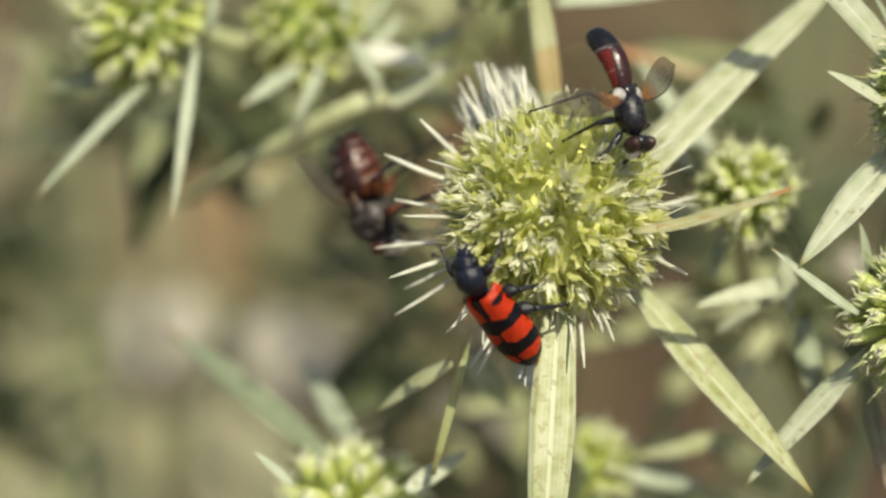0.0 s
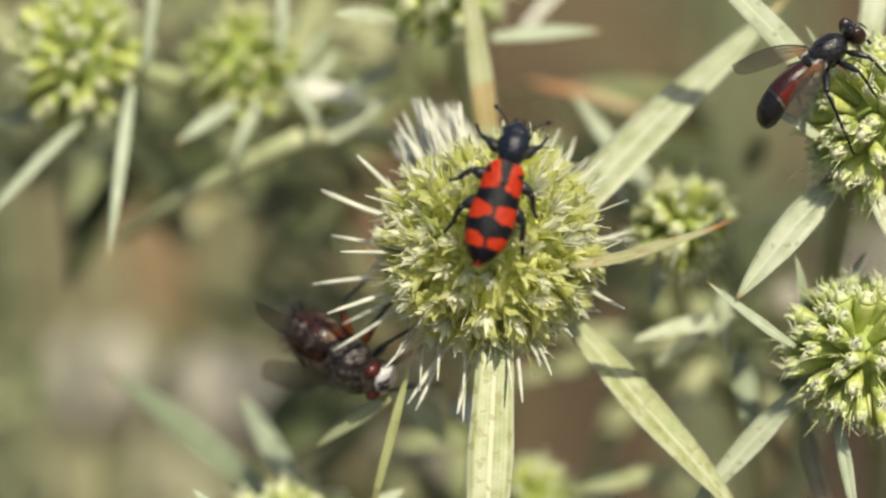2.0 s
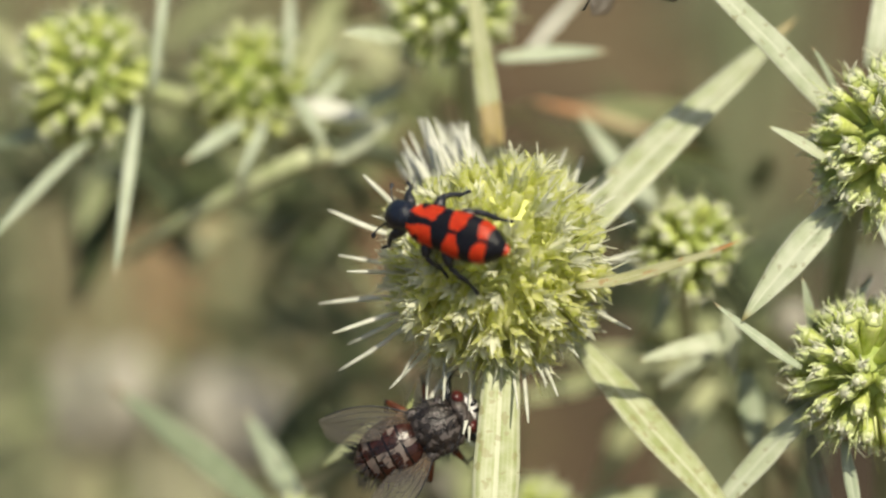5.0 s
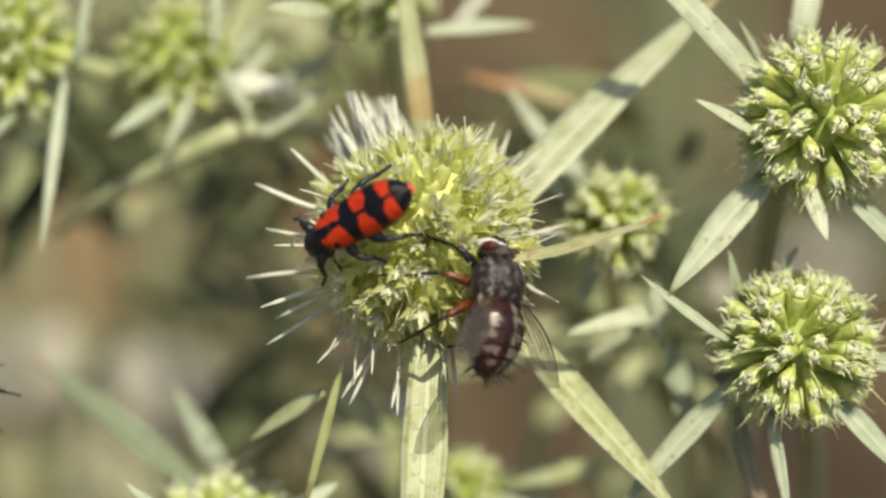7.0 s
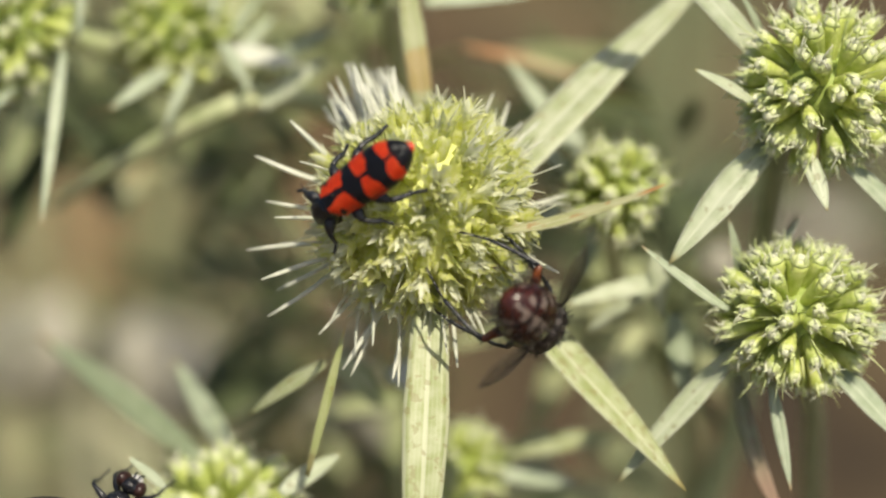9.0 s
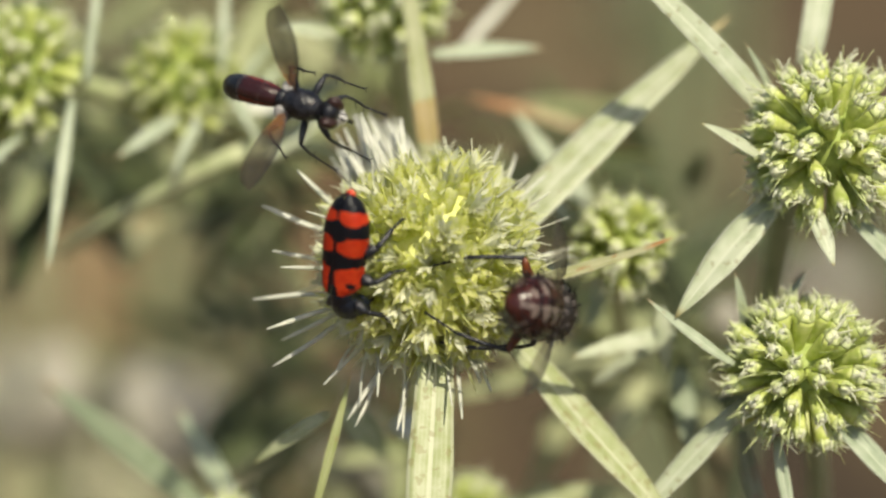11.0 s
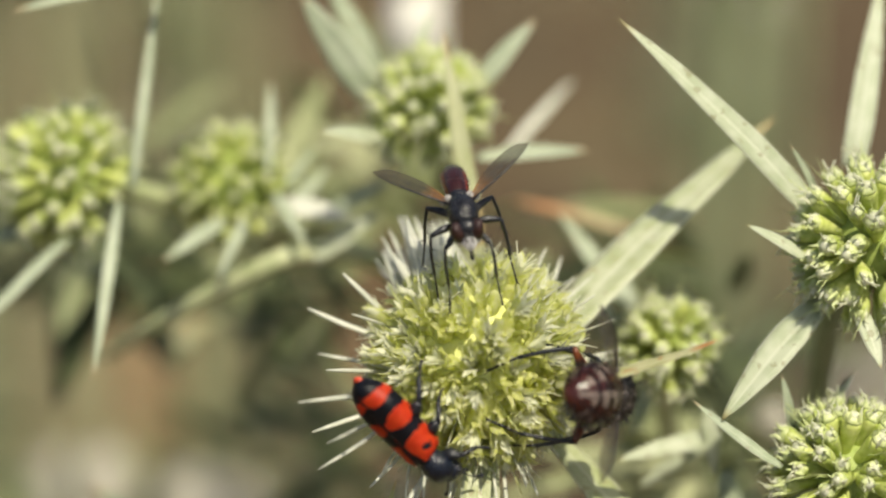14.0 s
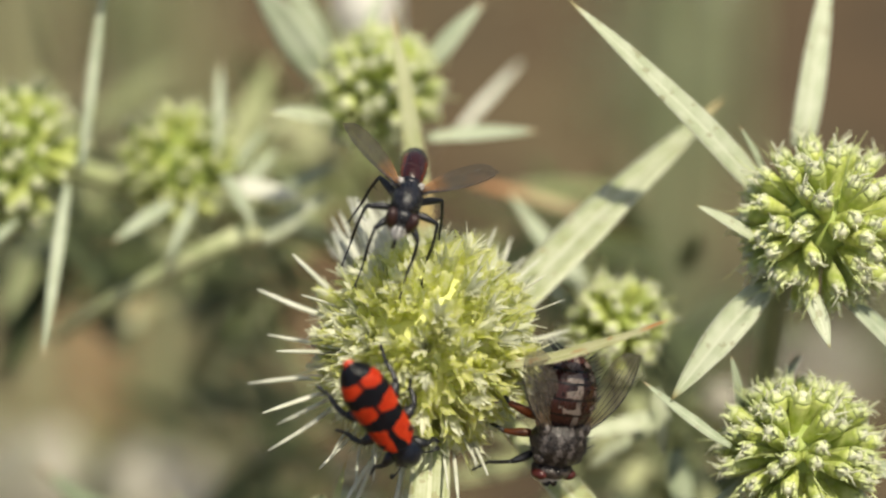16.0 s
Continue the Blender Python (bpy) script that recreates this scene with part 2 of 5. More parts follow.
def bristly_abdomen():
    """Glossy dark brown chitin, redder on the flanks, with a pale line down the back and broken pale bands on each segment."""
    m = shade("abdomen_glossy_brown", (0.014, 0.006, 0.005), (0.040, 0.014, 0.011), size=0.7, rough=0.2, bump=0.35, bump_size=0.2)
    n, l = m.node_tree.nodes, m.node_tree.links
    p = n["Principled BSDF"]
    colour = p.inputs["Base Color"].links[0].from_socket
    co, sep, wob = n.new("ShaderNodeTexCoord"), n.new("ShaderNodeSeparateXYZ"), n.new("ShaderNodeTexNoise")
    l.new(co.outputs["Object"], sep.inputs[0])
    wob.inputs["Scale"].default_value = 1.0 / (0.8 * MM)
    l.new(co.outputs["Object"], wob.inputs["Vector"])
    across = node_math(m, "ABSOLUTE", sep.outputs["X"])
    flank = node_math(m, "MULTIPLY", node_math(m, "GREATER_THAN", node_math(m, "ADD", across, node_math(m, "MULTIPLY", wob.outputs["Fac"], 0.8 * MM)), 1.2 * MM), 0.7)
    colour = mix_colour(m, flank, colour, (0.042, 0.013, 0.009))
    below = node_math(m, "LESS_THAN", node_math(m, "ADD", sep.outputs["Z"], node_math(m, "MULTIPLY", wob.outputs["Fac"], 0.8 * MM)), -0.1 * MM)
    colour = mix_colour(m, node_math(m, "MULTIPLY", below, 0.75), colour, (0.115, 0.030, 0.011))
    colour = mix_colour(m, node_math(m, "MULTIPLY", node_math(m, "LESS_THAN", sep.outputs["Y"], -3.7 * MM), 0.7), colour, (0.055, 0.012, 0.010))
    y = node_math(m, "ADD", sep.outputs["Y"], node_math(m, "MULTIPLY", node_math(m, "SUBTRACT", wob.outputs["Fac"], 0.5), 0.9 * MM))
    around = node_math(m, "SINE", node_math(m, "MULTIPLY", node_math(m, "ARCTAN2", sep.outputs["X"], sep.outputs["Z"]), 5.0))
    broken = node_math(m, "GREATER_THAN", node_math(m, "ADD", around, node_math(m, "MULTIPLY", node_math(m, "SUBTRACT", wob.outputs["Fac"], 0.5), 5.0)), 0.25)
    pale = None
    for low, high in ((-1.35, -0.85), (-2.75, -2.15), (-3.85, -3.3), (-4.6, -4.2)):
        ring = node_math(m, "MULTIPLY", node_math(m, "GREATER_THAN", y, low * MM), node_math(m, "LESS_THAN", y, high * MM))
        pale = ring if pale is None else node_math(m, "MAXIMUM", pale, ring)
    pale = node_math(m, "MULTIPLY", pale, broken)
    line = node_math(m, "MULTIPLY", node_math(m, "LESS_THAN", across, node_math(m, "MULTIPLY", wob.outputs["Fac"], 0.42 * MM)), node_math(m, "GREATER_THAN", sep.outputs["Z"], 0.0))
    pale = node_math(m, "MULTIPLY", node_math(m, "MAXIMUM", pale, line), 0.30)
    colour = mix_colour(m, pale, colour, (0.50, 0.43, 0.38))
    for at in (-0.75, -2.0, -3.2, -4.1):
        seam = node_math(m, "LESS_THAN", node_math(m, "ABSOLUTE", node_math(m, "SUBTRACT", sep.outputs["Y"], at * MM)), 0.09 * MM)
        colour = mix_colour(m, seam, colour, (0.006, 0.004, 0.004))
    l.new(colour, p.inputs["Base Color"])
    return m


def striped_thorax():
    """Black chitin dusted silver grey, with dark stripes running lengthwise down the back."""
    m = shade("thorax_silver_striped", (0.014, 0.011, 0.010), (0.040, 0.032, 0.030), size=0.35, rough=0.3, bump=0.7, bump_size=0.16)
    n, l = m.node_tree.nodes, m.node_tree.links
    p = n["Principled BSDF"]
    colour = p.inputs["Base Color"].links[0].from_socket
    co, sep, wob = n.new("ShaderNodeTexCoord"), n.new("ShaderNodeSeparateXYZ"), n.new("ShaderNodeTexNoise")
    l.new(co.outputs["Object"], sep.inputs[0])
    wob.inputs["Scale"].default_value = 1.0 / (0.5 * MM)
    l.new(co.outputs["Object"], wob.inputs["Vector"])
    x = node_math(m, "ADD", sep.outputs["X"], node_math(m, "MULTIPLY", node_math(m, "SUBTRACT", wob.outputs["Fac"], 0.5), 1.1 * MM))
    wave = node_math(m, "COSINE", node_math(m, "MULTIPLY", x, 2 * math.pi / (0.82 * MM)))
    stripe = node_math(m, "MULTIPLY", node_math(m, "GREATER_THAN", wave, 0.15), node_math(m, "GREATER_THAN", wob.outputs["Fac"], 0.47))
    l.new(mix_colour(m, node_math(m, "MULTIPLY", stripe, 0.7), colour, (0.15, 0.13, 0.125)), p.inputs["Base Color"])
    return m


def wing_material(name, tint, base_tint, clear):
    """Clear membrane with a smoky tint, warmer towards the root (the wing's x from 0)."""
    m = bpy.data.materials.new(name)
    m.use_nodes = True
    n, l = m.node_tree.nodes, m.node_tree.links
    p, out = n["Principled BSDF"], n["Material Output"]
    co, sep, rng = n.new("ShaderNodeTexCoord"), n.new("ShaderNodeSeparateXYZ"), n.new("ShaderNodeMapRange")
    l.new(co.outputs["UV"], sep.inputs[0])
    rng.inputs["From Min"].default_value, rng.inputs["From Max"].default_value = 0.08, 0.36
    l.new(sep.outputs["X"], rng.inputs["Value"])
    colour = mix_colour(m, rng.outputs[0], base_tint, tint)
    l.new(colour, p.inputs["Base Color"])
    p.inputs["Roughness"].default_value = 0.42
    p.inputs["Specular IOR Level"].default_value = 0.3
    see = n.new("ShaderNodeBsdfTransparent")
    see.inputs["Color"].default_value = (0.93, 0.91, 0.86, 1)
    mix = n.new("ShaderNodeMixShader")
    mix.inputs[0].default_value = clear
    l.new(p.outputs[0], mix.inputs[1])
    l.new(see.outputs[0], mix.inputs[2])
    l.new(mix.outputs[0], out.inputs["Surface"])
    return m


M_ELYTRON = elytron_material()
M_THORAX = striped_thorax()
M_SLENDER_ABDOMEN = banded("abdomen_red_black", [(-4.1, -0.6, (0.15, 0.017, 0.011), 0.92), (-4.4, -4.15, (0.34, 0.26, 0.24), 0.35), (-2.4, -2.25, (0.30, 0.20, 0.18), 0.3)], (0.008, 0.008, 0.010), 0.6, 0.2, 0.7)
M_BRISTLY_ABDOMEN = bristly_abdomen()
M_WING_SMOKY = wing_material("wing_smoky", (0.06, 0.050, 0.038), (0.34, 0.14, 0.035), 0.34)
M_WING_CLEAR = wing_material("wing_clear", (0.12, 0.105, 0.09), (0.20, 0.13, 0.07), 0.52)


# ---- building blocks (millimetres) ----
def part(name, bm, material, parent, label="", m=None, smooth=True):
    """Links a bmesh, built in millimetres, as one mesh object under a thing or a part."""
    bm.transform(Matrix.Scale(MM, 4))
    me = bpy.data.meshes.new(name)
    bmesh.ops.recalc_face_normals(bm, faces=bm.faces)
    bm.to_mesh(me)
    bm.free()
    for x in material if isinstance(material, (list, tuple)) else [material]:
        me.materials.append(x)
    if smooth:
        me.polygons.foreach_set("use_smooth", [True] * len(me.polygons))
    return piece(name, me, parent, m, label)


def piece(name, me, parent, m=None, label=""):
    ob = new(name, me)
    ob.parent = parent
    if m is not None:
        ob.matrix_basis = m
    if label:
        ob["label"] = label
    return ob


def base_of(name, place, label, category, group=""):
    ob = new(name)
    ob.empty_display_size = 0.002
    ob.location = place
    return tagged(ob, label, category, group)


def sweep(bm, pts, radii, seg=8, squash=1.0, mat=0):
    """A tube of changing radius through points, closed at both ends."""
    pts = [Vector(p) for p in pts]
    rings, side = [], None
    for i, p in enumerate(pts):
        d = (pts[min(i + 1, len(pts) - 1)] - pts[max(i - 1, 0)]).normalized()
        if side is None:
            side = d.cross(Vector((0, 0, 1)) if abs(d.z) < 0.9 else Vector((1, 0, 0))).normalized()
        side = (side - d * side.dot(d)).normalized()
        other = d.cross(side)
        r = radii[i] if isinstance(radii, (list, tuple)) else radii
        rings.append([bm.verts.new(p + side * (r * math.cos(a)) + other * (r * squash * math.sin(a))) for a in (2 * math.pi * k / seg for k in range(seg))])
    for a, b in zip(rings, rings[1:]):
        for k in range(seg):
            bm.faces.new((a[k], a[(k + 1) % seg], b[(k + 1) % seg], b[k])).material_index = mat
    bm.faces.new(list(reversed(rings[0]))).material_index = mat
    bm.faces.new(rings[-1]).material_index = mat
    return bm


def blob(bm, centre, size, turn=(0, 0, 0), seg=14, rings=9, mat=0, rough=0.0):
    """An ellipsoid, with a slightly uneven surface if asked."""
    m = pose(*centre, *turn)
    got = bmesh.ops.create_uvsphere(bm, u_segments=seg, v_segments=rings, radius=1.0)
    for v in got["verts"]:
        v.co = Vector((v.co.x * size[0], v.co.y * size[1], v.co.z * size[2]))
        if rough:
            v.co *= 1 + rough * noise.noise(v.co * 1.3)
        v.co = m @ v.co
    for f in {f for v in got["verts"] for f in v.link_faces}:
        f.material_index = mat
    return bm


def bend(points, steps=6):
    """A smooth line through a few points."""
    p = [Vector(x) for x in points]
    p = [p[0] * 2 - p[1]] + p + [p[-1] * 2 - p[-2]]
    out = []
    for i in range(1, len(p) - 2):
        for k in range(steps):
            t = k / steps
            a, b, c, d = p[i - 1], p[i], p[i + 1], p[i + 2]
            out.append(0.5 * (2 * b + (c - a) * t + (2 * a - 5 * b + 4 * c - d) * t * t + (3 * b - a - 3 * c + d) * t ** 3))
    return out + [p[-2]]


def blade(bm, p0, p1, width, face, bow=0.0, side=0.0, fold=0.22, thick=0.16, widest=0.36, root=0.5, teeth=0, twist=0.0, steps=16):
    """A stiff lance-shaped leaf from p0 to p1 with a folded keel, real thickness, a needle tip and, if asked, side spines."""
    p0, p1, face = Vector(p0), Vector(p1), Vector(face).normalized()
    uv = bm.loops.layers.uv.verify()
    along = p1 - p0
    length = along.length
    along.normalize()
    face = (face - along * face.dot(along)).normalized()
    cross = along.cross(face)
    rows = []
    for i in range(steps + 1):
        t = i / steps
        w = root + (1 - root) * math.sin(math.pi / 2 * t / widest) if t < widest else max(0.0, math.cos(math.pi / 2 * (t - widest) / (1 - widest))) ** 0.85
        w = max(w, 0.012) * width / 2
        s = 4 * t * (1 - t)
        mid = p0 + along * (length * t) + face * (bow * length * s) + cross * (side * length * s)
        mid += face * (0.012 * length * noise.noise(Vector((t * 3, length, width))))
        a = twist * t
        c, f = cross * math.cos(a) + face * math.sin(a), face * math.cos(a) - cross * math.sin(a)
        th = thick * (0.35 + 0.65 * (1 - t))
        wave = 1 + 0.06 * noise.noise(Vector((t * 6, width, length * 2)))
        top = [bm.verts.new(mid + c * (w * wave * u) + f * (fold * w * abs(u) + 0.10 * w * math.cos(u * 9))) for u in (-1, -0.6, -0.12, 0.12, 0.6, 1)]
        low = [bm.verts.new(v.co - f * th * (0.3 if k in (0, 5) else 1.0)) for k, v in enumerate(top)]
        rows.append((top, low, t))
    us = (0.0, 0.2, 0.44, 0.56, 0.8, 1.0)

    def quad(v, coords):
        f = bm.faces.new(v)
        for lp, c in zip(f.loops, coords):
            lp[uv].uv = c
    for (a, al, t0), (b, bl, t1) in zip(rows, rows[1:]):
        for k in range(5):
            c = ((us[k], t0), (us[k + 1], t0), (us[k + 1], t1), (us[k], t1))
            quad((a[k], a[k + 1], b[k + 1], b[k]), c)
            quad((bl[k], bl[k + 1], al[k + 1], al[k]), (c[3], c[2], c[1], c[0]))
        for k in (0, 5):
            c = ((us[k], t0), (us[k], t1), (us[k], t1), (us[k], t0))
            quad((a[k], b[k], bl[k], al[k]), c)
    quad(rows[0][0] + rows[0][1][::-1], [(0.5, 0)] * 12)
    quad(rows[-1][1] + rows[-1][0][::-1], [(0.5, 1)] * 12)
    for k in range(teeth):
        t = 0.25 + 0.5 * (k + 0.5) / teeth
        i = int(t * steps)
        for u, s in ((0, -1), (5, 1)):
            at = rows[i][0][u].co
            sweep(bm, [at - cross * s * 0.1, at + cross * s * 0.5 + along * 0.5, at + cross * s * 0.9 + along * 1.2], [0.14, 0.09, 0.015], 5)
    return bm


# ---- ground and far things ----
def ground():
    m = shade("dry_soil", (0.028, 0.018, 0.009), (0.115, 0.074, 0.036), size=120, rough=0.9, bump=0.0, detail=8.0)
    n, l = m.node_tree.nodes, m.node_tree.links
    p = n["Principled BSDF"]
    base = p.inputs["Base Color"].links[0].from_socket
    co, patch, ramp = n.new("ShaderNodeTexCoord"), n.new("ShaderNodeTexNoise"), n.new("ShaderNodeValToRGB")
    patch.inputs["Scale"].default_value = 5.0
    l.new(co.outputs["Object"], patch.inputs["Vector"])
    ramp.color_ramp.elements[0].position, ramp.color_ramp.elements[1].position = 0.46, 0.60
    l.new(patch.outputs["Fac"], ramp.inputs["Fac"])
    l.new(mix_colour(m, node_math(m, "MULTIPLY", ramp.outputs["Color"], 0.30), base, (0.22, 0.18, 0.095)), p.inputs["Base Color"])
    bm = bmesh.new()
    near = [-1.5 + 0.05 * i for i in range(61)]
    xs = [-400.0, -60.0, -8.0] + near + [8.0, 60.0, 400.0]
    ys = [-400.0, -60.0, -8.0] + [v + 1.0 for v in near] + [9.0, 60.0, 400.0]
    grid = [[bm.verts.new((1000 * x, 1000 * y, 14 * noise.noise(Vector((x * 4, y * 4, 0))) - 14 if abs(x) < 2 and abs(y - 1) < 2 else -14)) for x in xs] for y in ys]
    for r0, r1 in zip(grid, grid[1:]):
        for k in range(len(xs) - 1):
            bm.faces.new((r0[k], r0[k + 1], r1[k + 1], r1[k]))
    tagged(part("ground", bm, m, None), "dry brown soil with pale patches of withered grass", "ground", kind="structure")


def on_ground(a, b):
    """Where the line through a grid place meets the soil."""
    d = (spot(a, b, 0) - STAND).normalized()
    return STAND + d * ((STAND.z + 0.010) / -d.z)


def pebble(a, b, size, material):
    at = on_ground(a, b)
    ob = base_of("stone", at, "pale sunlit limestone lying on dry soil", "stone", "pale stones on the soil")
    bm = bmesh.new()
    bmesh.ops.create_icosphere(bm, subdivisions=3, radius=1.0)
    for v in bm.verts:
        v.co = Vector((v.co.x * size, v.co.y * size * 0.8, v.co.z * size * 0.6)) * (1 + 0.25 * noise.noise(v.co * 1.4 + Vector((a, b, 0))))
    part("stone_body", bm, material, ob)


def stones():
    m = shade("limestone", (0.68, 0.64, 0.55), (0.80, 0.77, 0.69), size=14, rough=0.85, bump=0.5, bump_size=3)
    for a, b, s in ((1690, 430, 14), (60, 150, 14), (1460, -300, 26)):
        pebble(a, b, s, m)


def dry_bud(a, b, w, size, mat, stalk_mat):
    """A bleached dry bud on a thin stalk, well behind the plane of focus."""
    at = spot(a, b, w)
    foot = Vector((at.x + 0.004, at.y + 0.03, -0.01))
    ob = base_of("dry_bud", foot, "small bleached dry eryngo bud on a thin stalk", "bud", "bleached dry buds")
    top = (at - foot) * 1000
    bm = bmesh.new()
    bmesh.ops.create_icosphere(bm, subdivisions=3, radius=1.0)
    for v in bm.verts:
        v.co = top + v.co * size * (1 + 0.55 * noise.noise(v.co * 2.6 + Vector((a, b, w))))
    part("bud_head", bm, mat, ob)
    bm = bmesh.new()
    sweep(bm, bend([(0, 0, 0), tuple(top * 0.5 + Vector((4, 6, 0))), tuple(top)], 5), 0.8, 7)
    part("stalk", bm, stalk_mat, ob, "thin dry stalk")


def dry_buds():
    white = shade("bleached_bud", (0.54, 0.51, 0.42), (0.70, 0.67, 0.58), size=2.0, rough=0.7, translucent=0.4)
    tan = shade("dry_stalk_tan", (0.20, 0.16, 0.09), (0.32, 0.26, 0.16), size=4.0, rough=0.7)
    for a, b, w, s in ((290, 612, 200, 8.6), (503, 652, 190, 8.4), (590, 668, 170, 5.0), (734, 534, 180, 3.4), (400, 640, 210, 4.6), (1502, 472, 70, 2.0), (862, 690, 110, 2.8), (812, 742, 120, 3.0), (880, 752, 110, 3.4), (848, 600, 90, 2.2)):
        dry_bud(a, b, w, s, white, tan)


def grass_tufts():
    """Low withered and green grass on the soil behind the eryngo."""
    rnd = random.Random(7)
    straw = shade("withered_grass", (0.40, 0.37, 0.22), (0.56, 0.54, 0.36), size=30, rough=0.7)
    green = shade("grass_green", (0.15, 0.20, 0.06), (0.27, 0.31, 0.12), size=30, rough=0.6, translucent=0.25)
    grey = shade("grass_grey_green", (0.30, 0.35, 0.20), (0.44, 0.47, 0.31), size=30, rough=0.6, translucent=0.2)
    litter = shade("leaf_litter_brown", (0.19, 0.11, 0.055), (0.33, 0.21, 0.11), size=30, rough=0.8)
    for name, label, mat, zones in (
            ("leaf_litter", "warm brown dead leaves strewn on the soil", litter, ((310, 540, 380, 570, 260), (320, 530, 260, 400, 240), (620, 770, 170, 300, 90), (700, 860, 360, 560, 50), (760, 900, -330, -120, 60))),
            ("dry_grass", "withered straw-coloured grass on the soil", straw, ((20, 430, 620, 1000, 420), (300, 600, 650, 1000, 220), (-250, 420, -420, -60, 260), (-50, 240, 180, 430, 120), (300, 620, -50, 60, 60), (640, 760, 470, 640, 50), (1060, 1180, -420, -250, 40))),
            ("green_grass", "blurred green grass growing behind the eryngo", green, ((-300, 130, 480, 1050, 260), (360, 560, -420, -150, 120), (560, 690, -60, 60, 50), (440, 640, 470, 600, 90), (1380, 1560, 480, 640, 60), (760, 950, 700, 950, 90))),
            ("grey_grass", "pale grey-green grass on the far soil", grey, ((1260, 1520, -420, 40, 260), (1700, 1960, 260, 480, 90), (130, 400, -420, -200, 90)))):
        bm = bmesh.new()
        for x0, x1, y0, y1, count in zones:
            for i in range(count):
                at = on_ground(rnd.uniform(x0, x1), rnd.uniform(y0, y1)) * 1000
                h, lean = rnd.uniform(12, 42), Vector((rnd.gauss(0, 0.5), rnd.gauss(0, 0.5), 0))
                pts = [at, at + (Vector((0, 0, 1)) + lean * 0.4) * h * 0.5, at + (Vector((0, 0, 0.8)) + lean) * h]
                r = rnd.uniform(1.5, 3.2)
                if name == "leaf_litter" or name == "dry_grass" and y0 > 600:
                    pts = [at + Vector((0, 0, 8)), at + lean * 20 + Vector((0, 0, 12)), at + lean * 45 + Vector((0, 0, 9))]
                    r *= 1.5
                sweep(bm, bend(pts, 3), [r * k for k in (1, 0.95, 0.85, 0.7, 0.5, 0.3, 0.06)], 4, 0.35)
        tagged(part(name, bm, mat, None), label, "grass", kind="stuff")


def tall_grass():
    """Upright blurred stalks behind the eryngo."""
    rnd = random.Random(31)
    for name, label, mat, rows in (
            ("tall_dry_grass", "tall pale straw stalks far behind the eryngo", shade("straw_stalk", (0.36, 0.35, 0.19), (0.52, 0.49, 0.30), size=20, rough=0.7), (150, 240, 330, 545, 590)),
            ("tall_green_grass", "tall grey-green stalks far behind the eryngo", shade("green_stalk", (0.26, 0.31, 0.16), (0.40, 0.44, 0.26), size=20, rough=0.6), (60, 270, 440, 1400, 1450, 1500))):
        bm = bmesh.new()
        for a in rows:
            w = rnd.uniform(260, 420)
            top = spot(a, -640, w) * 1000
            low = spot(a + rnd.uniform(-30, 30), rnd.uniform(-150, -60), w + 40) * 1000
            foot = Vector((low.x, low.y + 15, -15))
            sweep(bm, bend([foot, low, low.lerp(top, 0.5) + Vector((rnd.uniform(-3, 3), 0, 0)), top], 4), rnd.uniform(2.6, 5.0), 7)
        tagged(part(name, bm, mat, None), label, "grass", kind="stuff")


def pale_stalk():
    """A thick bleached stalk far behind."""
    foot, top = on_ground(925, 0), spot(866, -760, 84)
    ob = base_of("bleached_stalk", Vector((foot.x, foot.y, 0)), "bleached whitish dry plant stalk leaning out of the soil", "dry stalk")
    m = shade("bleached_stalk_white", (0.66, 0.64, 0.58), (0.80, 0.78, 0.72), size=8, rough=0.7, bump=0.3)
    bm = bmesh.new()
    rel = lambda p: (p - Vector((foot.x, foot.y, 0))) * 1000
    sweep(bm, bend([rel(foot) - Vector((0, 0, 10)), rel(spot(905, -50, 300)), rel(spot(878, -150, 112)), rel(spot(868, -320, 93)), rel(top)], 6), 3.6, 14)
    part("stalk", bm, m, ob)
    bm = bmesh.new()
    sweep(bm, [rel(spot(868, -300, 94)), rel(spot(868, -320, 93)), rel(spot(868, -350, 92.3)), rel(spot(868, -375, 91.8))], [3.7, 4.3, 4.2, 3.7], 14)
    part("joint", bm, m, ob, "swollen joint of the stalk")


